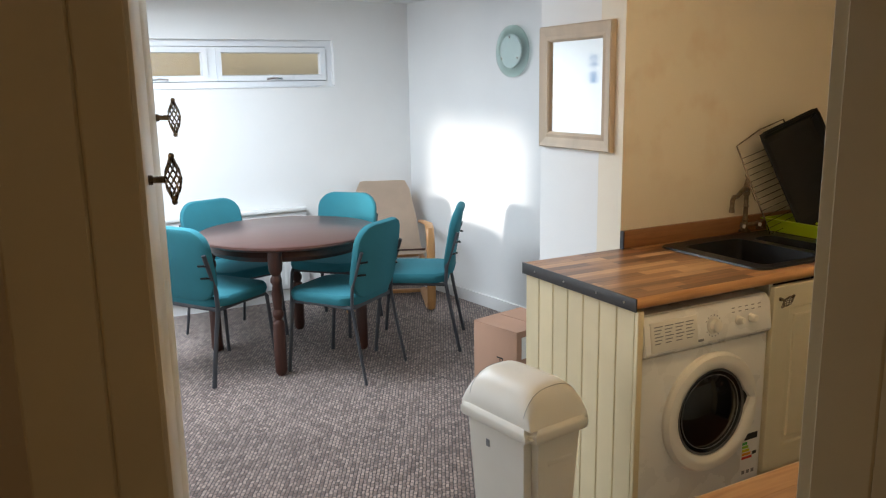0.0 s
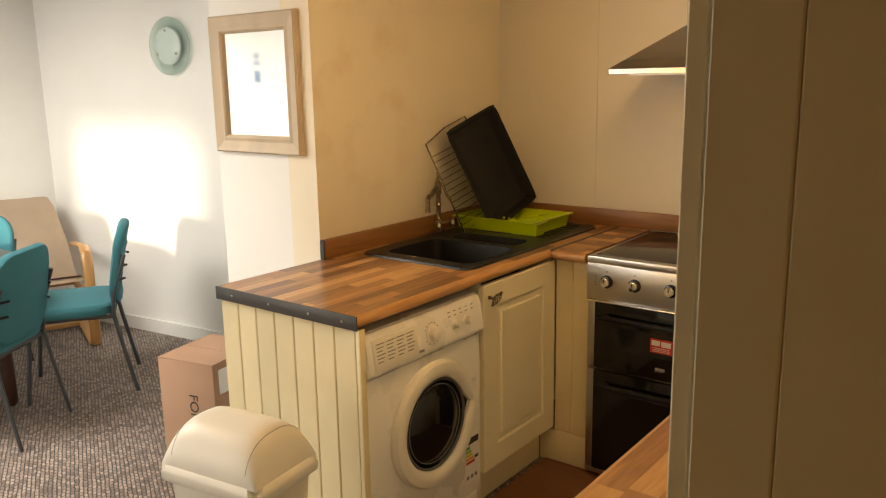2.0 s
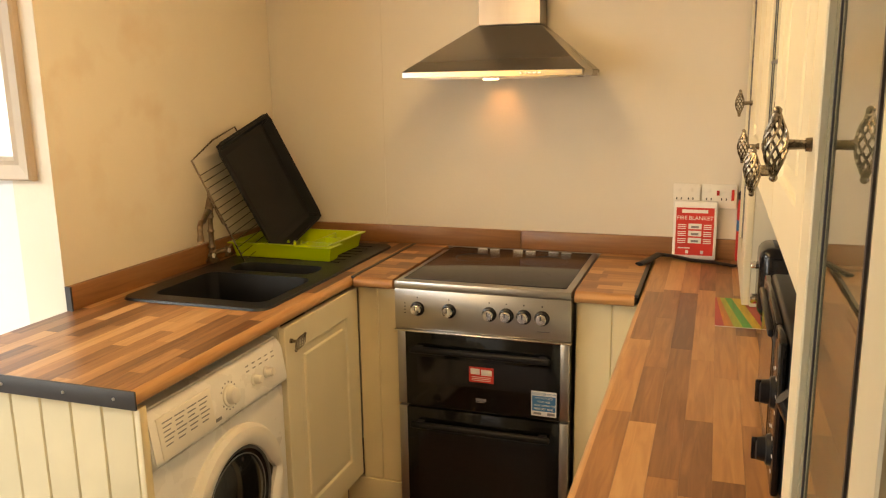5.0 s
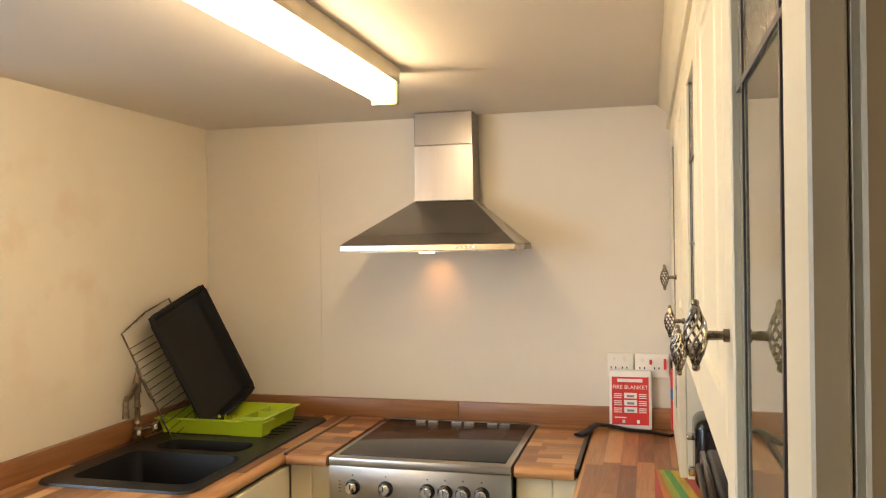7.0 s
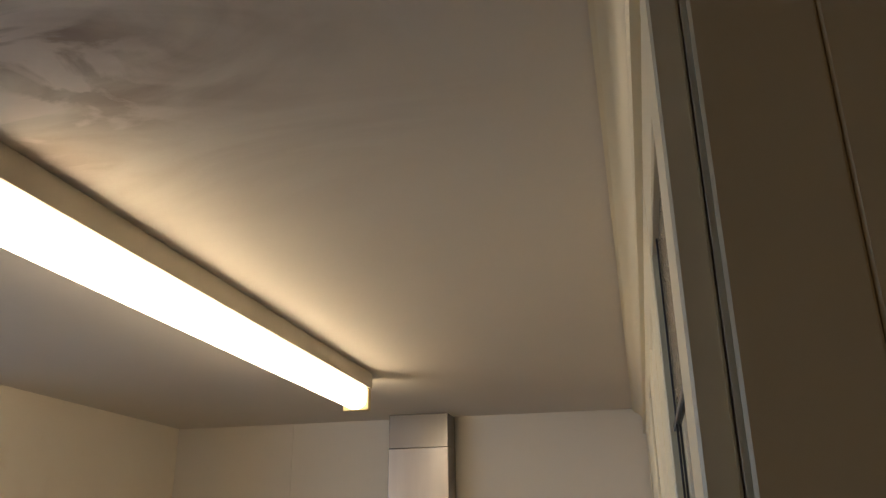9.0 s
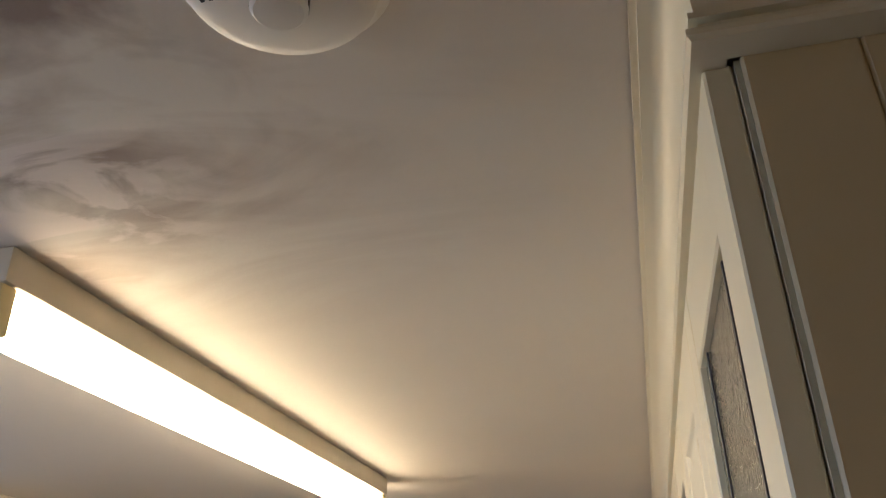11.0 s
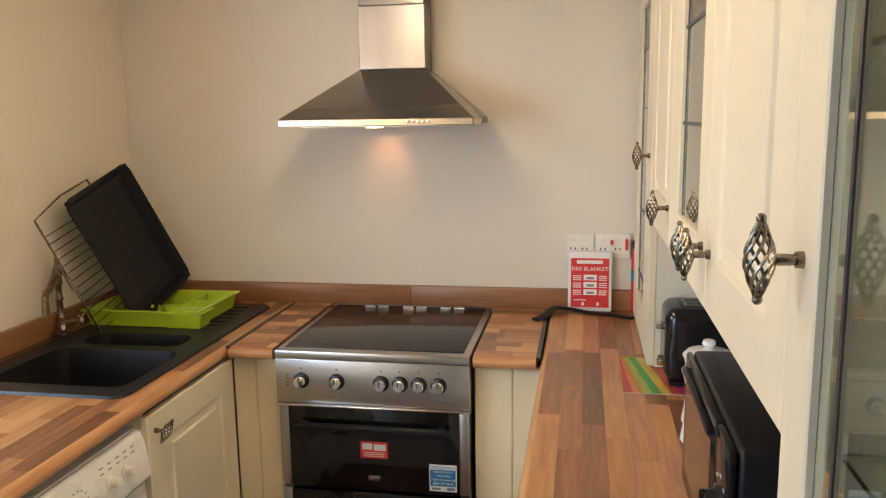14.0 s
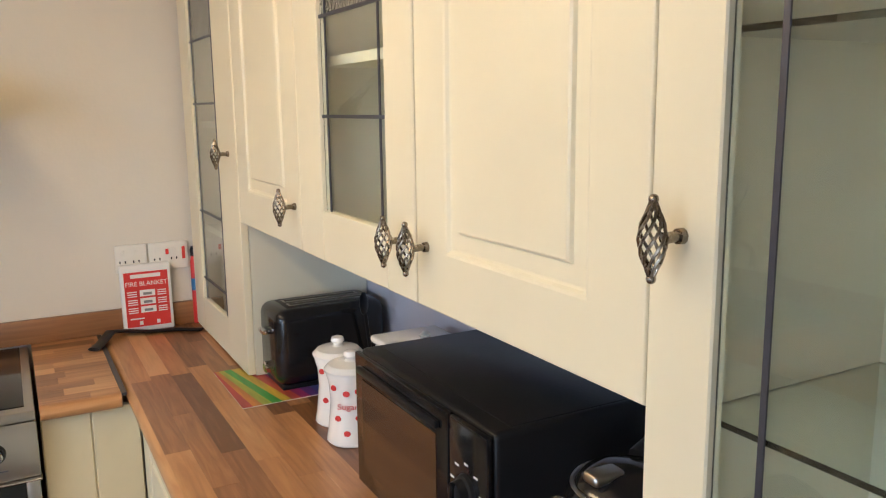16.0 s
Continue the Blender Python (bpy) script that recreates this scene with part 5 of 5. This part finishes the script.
for x0, x1, red in ((0.223, 0.318, False), (0.324, 0.445, True)):
    so = thing("socket_plate", Matrix.Translation((x0, BY, 1.098)), "white cooker switch" if red else "white double wall socket", "socket")
    tagged(so, ("white cooker switch plate with red rockers on the wall" if red else "white wall socket plate above the fire blanket"))
    one("plate", M["white_plastic"], (0, -0.010, 0, x1 - x0, -0.0005, 0.088), parent=so, bev=0.003)
    w = x1 - x0
    if red:
        one("rocker", M["red"], (w * 0.42, -0.014, 0.048, w * 0.50, -0.0102, 0.066), parent=so, bev=0.001)
        one("rocker", M["red"], (w * 0.84, -0.014, 0.030, w * 0.92, -0.0102, 0.070), parent=so, bev=0.001)
    for x in (0.12, 0.55):
        one("slot", M["ink"], (w * x, -0.0106, 0.030, w * x + 0.004, -0.0101, 0.038), parent=so)
        one("slot", M["ink"], (w * x + 0.016, -0.0106, 0.030, w * x + 0.020, -0.0101, 0.038), parent=so)
        one("rocker", M["white_plastic"], (w * x + 0.004, -0.013, 0.058, w * x + 0.016, -0.0102, 0.072), parent=so, bev=0.001)
ca = thing("extinguisher", Matrix.Translation((0.462, 3.539, 0.911)), "slim red extinguisher can with a black cap", "extinguisher")
bm = B()
lathe(bm, [(0.013, 0), (0.014, 0.004), (0.014, 0.205), (0.010, 0.222), (0.008, 0.226)], 18)
part("can", bm, M["red"], ca)
bm = B()
lathe(bm, [(0.012, 0.224), (0.013, 0.245), (0.009, 0.255)], 14)
part("cap", bm, M["black"], ca)
bm = B()
lathe(bm, [(0.0143, 0.11), (0.0143, 0.15)], 18)
part("band", bm, M["blue"], ca)

mt = thing("table_mat", Matrix.Translation((0.385, 2.685, 0.9105)), "rainbow-striped mat on the worktop", "mat")
cols = [(0.45, 0.04, 0.05), (0.55, 0.20, 0.03), (0.35, 0.42, 0.04), (0.06, 0.35, 0.06), (0.55, 0.40, 0.04), (0.50, 0.08, 0.06), (0.30, 0.03, 0.14), (0.10, 0.04, 0.22), (0.05, 0.07, 0.28)]
one("base", M["paper"], (0, 0, 0, 0.215, 0.30, 0.0012), parent=mt)
for i, c in enumerate(cols):
    bm = B()
    e0, e1 = i / len(cols), (i + 1) / len(cols)
    q = [(0.2145 * e0, 0.001), (0.2145 * e1, 0.001), (0.2145 * e1 ** 1.9, 0.299), (0.2145 * e0 ** 1.9, 0.299)]
    vs = [bm.verts.new((x, y, 0.0016)) for x, y in q] 
    bm.faces.new(vs)
    vs2 = [bm.verts.new((x, y, 0.0013)) for x, y in q]
    bm.faces.new(list(reversed(vs2)))
    for j in range(4):
        bm.faces.new((vs[j], vs2[j], vs2[(j + 1) % 4], vs[(j + 1) % 4]))
    part("stripe", bm, mat("stripe_%d" % i, c, 0.4, var=0.35, scale=18, stretch=(3, 0.4, 1)), mt, smooth=None)

ts = thing("toaster", Matrix.Translation((0.490, 2.735, 0.913)) @ Matrix.Diagonal((1.06, 1.06, 1.05, 1)), "glossy black two-slot toaster on the mat", "toaster")
bm = B()
box(bm, 0, 0, 0.008, 0.275, 0.155, 0.194, bev=0.028, seg=5)
part("body", bm, M["black_gloss"], ts)
one("base", M["black"], (0.012, 0.012, 0, 0.263, 0.143, 0.010), parent=ts, bev=0.002)
one("top_plate", M["black"], (0.035, 0.030, 0.1935, 0.245, 0.125, 0.1950), parent=ts, bev=0.001)
for y in (0.045, 0.085):
    one("slot", M["steel"], (0.045, y, 0.1945, 0.235, y + 0.024, 0.1960), parent=ts)
    one("slot_gap", M["ink"], (0.050, y + 0.004, 0.1957, 0.230, y + 0.020, 0.1964), parent=ts)
one("lever", M["chrome"], (-0.018, 0.060, 0.128, 0.002, 0.095, 0.142), parent=ts, bev=0.004)
bm = B()
lathe(bm, [(0.014, 0), (0.014, 0.012), (0.010, 0.015)], 16, Matrix.Translation((0.001, 0.075, 0.045)) @ Matrix.Rotation(radians(-90), 4, "Y"))
part("browning_dial", bm, M["chrome"], ts)


def canister(x, y, word, dots):
    cn = thing("canister", Matrix.Translation((x, y, 0.9105)) @ Matrix.Diagonal((1.17, 1.17, 1, 1)), "white ceramic storage jar with red spots", "canister", "spotted jars")
    bm = B()
    lathe(bm, [(0.044, 0), (0.047, 0.004), (0.043, 0.03), (0.038, 0.085), (0.040, 0.125), (0.045, 0.150), (0.044, 0.153)], 32)
    part("jar", bm, M["ceramic"], cn)
    bm = B()
    lathe(bm, [(0.047, 0.153), (0.048, 0.158), (0.040, 0.168), (0.012, 0.173), (0.008, 0.178), (0.013, 0.185), (0.011, 0.193), (0.004, 0.196)], 28)
    part("lid", bm, M["ceramic"], cn)
    for a, z in dots:
        r = 0.0385 + 0.006 * abs(z - 0.085) / 0.08
        bm = B()
        lathe(bm, [(0.0065, 0), (0.0055, 0.0022)], 14, Matrix.Rotation(radians(a), 4, "Z") @ Matrix.Translation((r - 0.0005, 0, z)) @ Matrix.Rotation(radians(90), 4, "Y"))
        part("spot", bm, M["red"], cn)
    if word:
        text("writing", word, 0.017, Matrix.Rotation(radians(-32), 4, "Z") @ Matrix.Translation((0, -0.0405, 0.082)) @ UP, M["red"], cn)
    return cn


DOTS = [(-125, 0.03), (-95, 0.12), (-125, 0.115), (-95, 0.062), (-150, 0.06), (-160, 0.125), (-60, 0.03), (20, 0.05), (80, 0.11)]
canister(0.560, 2.512, "", DOTS)
canister(0.545, 2.400, "Sugar", DOTS)
bx = thing("storage_jar", Matrix.Translation((0.60, 2.21, 0.9105)), "white ceramic lidded box behind the microwave", "jar")
one("box", M["ceramic"], (0, 0, 0, 0.15, 0.20, 0.200), parent=bx, bev=0.012, seg=3)
lidb = one("lid", M["ceramic"], (-0.004, -0.004, 0.201, 0.154, 0.204, 0.217), parent=bx, bev=0.006, seg=3)
bm = B()
lathe(bm, [(0.010, 0.216), (0.008, 0.223), (0.013, 0.232), (0.004, 0.239)], 16, Matrix.Translation((0.075, 0.10, 0)))
part("lid_knob", bm, M["ceramic"], lidb)
sc = thing("spoon", pose(0.735, 2.72, 0.912, 0, -12, 40), "black plastic spoon standing behind the toaster", "spoon")
bm = B()
sweep(bm, [(0, 0, 0), (0, 0, 0.19)], 0.005, 8)
lathe(bm, [(0.006, 0.185), (0.018, 0.20), (0.021, 0.22), (0.014, 0.24), (0.004, 0.245)], 14, Matrix(), 0.35)
part("bowl", bm, M["black"], sc)

mw = thing("microwave", Matrix.Translation((0.470, 2.192, 0.9105)) @ FACE_W, "black microwave oven on the worktop", "microwave")
MWW, MWD, MWH = 0.455, 0.305, 0.266
one("body", M["black"], (0, 0.012, 0.010, MWW, MWD, MWH), parent=mw, bev=0.010, seg=3)
one("top_panel", M["black"], (0.012, 0.045, MWH - 0.0005, MWW - 0.012, MWD - 0.012, MWH + 0.0012), parent=mw, bev=0.001)
dd = one("door", M["black_gloss"], (0.002, 0, 0.014, 0.346, 0.0115, MWH - 0.004), parent=mw, bev=0.004, label="glossy black door")
one("window", mat("microwave_window", (0.05, 0.028, 0.016), 0.10, var=0.1, coat=0.4), (0.035, -0.0012, 0.050, 0.312, 0.0, MWH - 0.048), parent=dd)
one("handle", M["black"], (0.030, -0.010, MWH - 0.036, 0.325, 0.0, MWH - 0.022), parent=dd, bev=0.004)
cp = one("control_panel", M["black_gloss"], (0.350, 0, 0.014, MWW - 0.002, 0.0115, MWH - 0.004), parent=mw, bev=0.004)
for z in (0.165, 0.068):
    bm = B()
    lathe(bm, [(0.026, 0), (0.024, 0.006), (0.020, 0.008), (0.018, 0.020), (0.012, 0.022)], 24, Matrix.Translation((0.400, 0, z)) @ Matrix.Rotation(radians(90), 4, "X"))
    dl = part("dial", bm, M["black"], cp)
    one("grip", M["black_gloss"], (0.396, -0.028, z - 0.018, 0.404, -0.018, z + 0.018), parent=dl, bev=0.002)
    for i in range(7):
        a = radians(-120 + i * 40)
        x, zz = 0.400 + 0.040 * math.sin(a), z + 0.040 * math.cos(a)
        one("print", M["paper"], (x - 0.005, -0.0008, zz - 0.0015, x + 0.005, -0.0002, zz + 0.0015), parent=cp)
for x in (0.03, MWW - 0.05):
    one("foot", M["rubber"], (x, 0.03, 0, x + 0.02, 0.05, 0.0095), (x, MWD - 0.05, 0, x + 0.02, MWD - 0.03, 0.0095), parent=mw)

kt = thing("kettle", Matrix.Translation((0.578, 1.585, 0.9105)) @ Matrix.Diagonal((1.15, 1.15, 1.22, 1)), "glossy black jug kettle with a grey lid button", "kettle")
bm = B()
lathe(bm, [(0.082, 0.0), (0.083, 0.018), (0.080, 0.024), (0.080, 0.09), (0.076, 0.14), (0.066, 0.185), (0.050, 0.205), (0.030, 0.214), (0.001, 0.217)], 40)
part("body", bm, M["black_gloss"], kt)
bm = B()
sweep(bm, [(-0.072, 0.0, 0.165), (-0.080, 0.0, 0.178), (-0.098, 0.0, 0.196)], [0.026, 0.020, 0.012], 12)
part("spout", bm, M["black_gloss"], kt)
bm = B()
sweep(bm, [(0.03, 0.02, 0.21), (0.075, 0.03, 0.222), (0.115, 0.04, 0.20), (0.125, 0.045, 0.14), (0.112, 0.04, 0.07), (0.08, 0.03, 0.04)], 0.013, 10, 0.8)
part("handle", bm, M["black"], kt)
one("lid_button", M["steel"], (-0.055, -0.012, 0.207, -0.015, 0.012, 0.219), parent=kt, bev=0.005, seg=3)
bm = B()
sweep(bm, [(0.060 * math.cos(2 * math.pi * i / 30), 0.060 * math.sin(2 * math.pi * i / 30), 0.196) for i in range(30)], 0.0025, 6, closed=True)
part("lid_ring", bm, M["steel"], kt)

# ---- smoke alarm ----
al = thing("smoke_alarm", Matrix.Translation((0.177, 0.882, CK)) @ Matrix.Rotation(radians(180), 4, "X") @ Matrix.Scale(0.93, 4), "round white smoke alarm on the ceiling", "smoke alarm")
bm = B()
lathe(bm, [(0.086, 0.0), (0.087, 0.008), (0.080, 0.014), (0.074, 0.026), (0.060, 0.032), (0.001, 0.033)], 48)
part("case", bm, M["white_plastic"], al)
bm = B()
lathe(bm, [(0.022, 0.030), (0.022, 0.046), (0.019, 0.049), (0.001, 0.050)], 24)
part("sensor_cap", bm, M["white_plastic"], al)
for i in range(14):
    a = 2 * math.pi * i / 14
    one("vent", M["ink"], (-0.0018, 0.0215, 0.033, 0.0018, 0.0226, 0.043), parent=al, m=Matrix.Rotation(a, 4, "Z"))
one("test_button", M["white_plastic"], (0.032, -0.008, 0.031, 0.062, 0.008, 0.037), parent=al, bev=0.006, seg=3)
for i in range(6):
    one("grille_slot", M["ink"], (-0.060 + i * 0.007, 0.010, 0.0295, -0.057 + i * 0.007, 0.032, 0.0335), parent=al)

# ---- panel joint on the back wall ----
jn = structure("trim", M["back_wall"], (-0.937, BY - 0.0025, 0.986, -0.929, BY - 0.0002, CK - 0.002), label="thin cover strip over a wall panel joint")

# ---- tall cupboard by the entrance ----
A = math.atan2(0.103, -0.534)
tc = thing("tall_cupboard", Matrix.Translation((-0.628, 0.418, 0)) @ Matrix.Rotation(A, 4, "Z"), "tall cream boarded cupboard with birdcage knobs", "cupboard")
CWD = 0.544
one("body", M["panel"], (-0.002, 0.022, 0.08, -CWD + 0.012, 0.185, 2.06), parent=tc)
for i, (a, b) in enumerate(((0.004, 0.075), (0.075, 0.187))):
    one("end_board", M["panel"], (-CWD - 0.002, a + 0.0003, 0.0, -CWD + 0.011, b - 0.0003, 2.06), parent=tc, bev=0.004, seg=1)
for x0, x1, kx in ((-CWD, -0.275, -CWD + 0.085), (-0.272, 0.0, -0.012)):
    one("door", M["cream"], (x0, 0.0, 0.08, x1, 0.020, 2.06), parent=tc, bev=0.003)
    kb = new("knob", KNOB)
    kb.parent = tc
    kb.matrix_basis = pose(kx, 0.0, 1.455 if kx < -0.3 else 1.53)
    tagged(kb, "antique pewter birdcage knob")

# ---- blue and white notice on the window wall ----
nt = thing("notice", Matrix.Translation((-4.689, -0.136, 1.70)), "narrow blue and white notice on the white wall", "notice")
one("card", M["paper"], (0, -0.035, -0.13, 0.002, 0.035, 0.13), parent=nt)
for z0, z1 in ((-0.12, -0.02), (0.02, 0.06), (0.075, 0.12)):
    one("field", M["blue"], (0.0025, -0.030, z0, 0.0032, 0.030, z1), parent=nt)
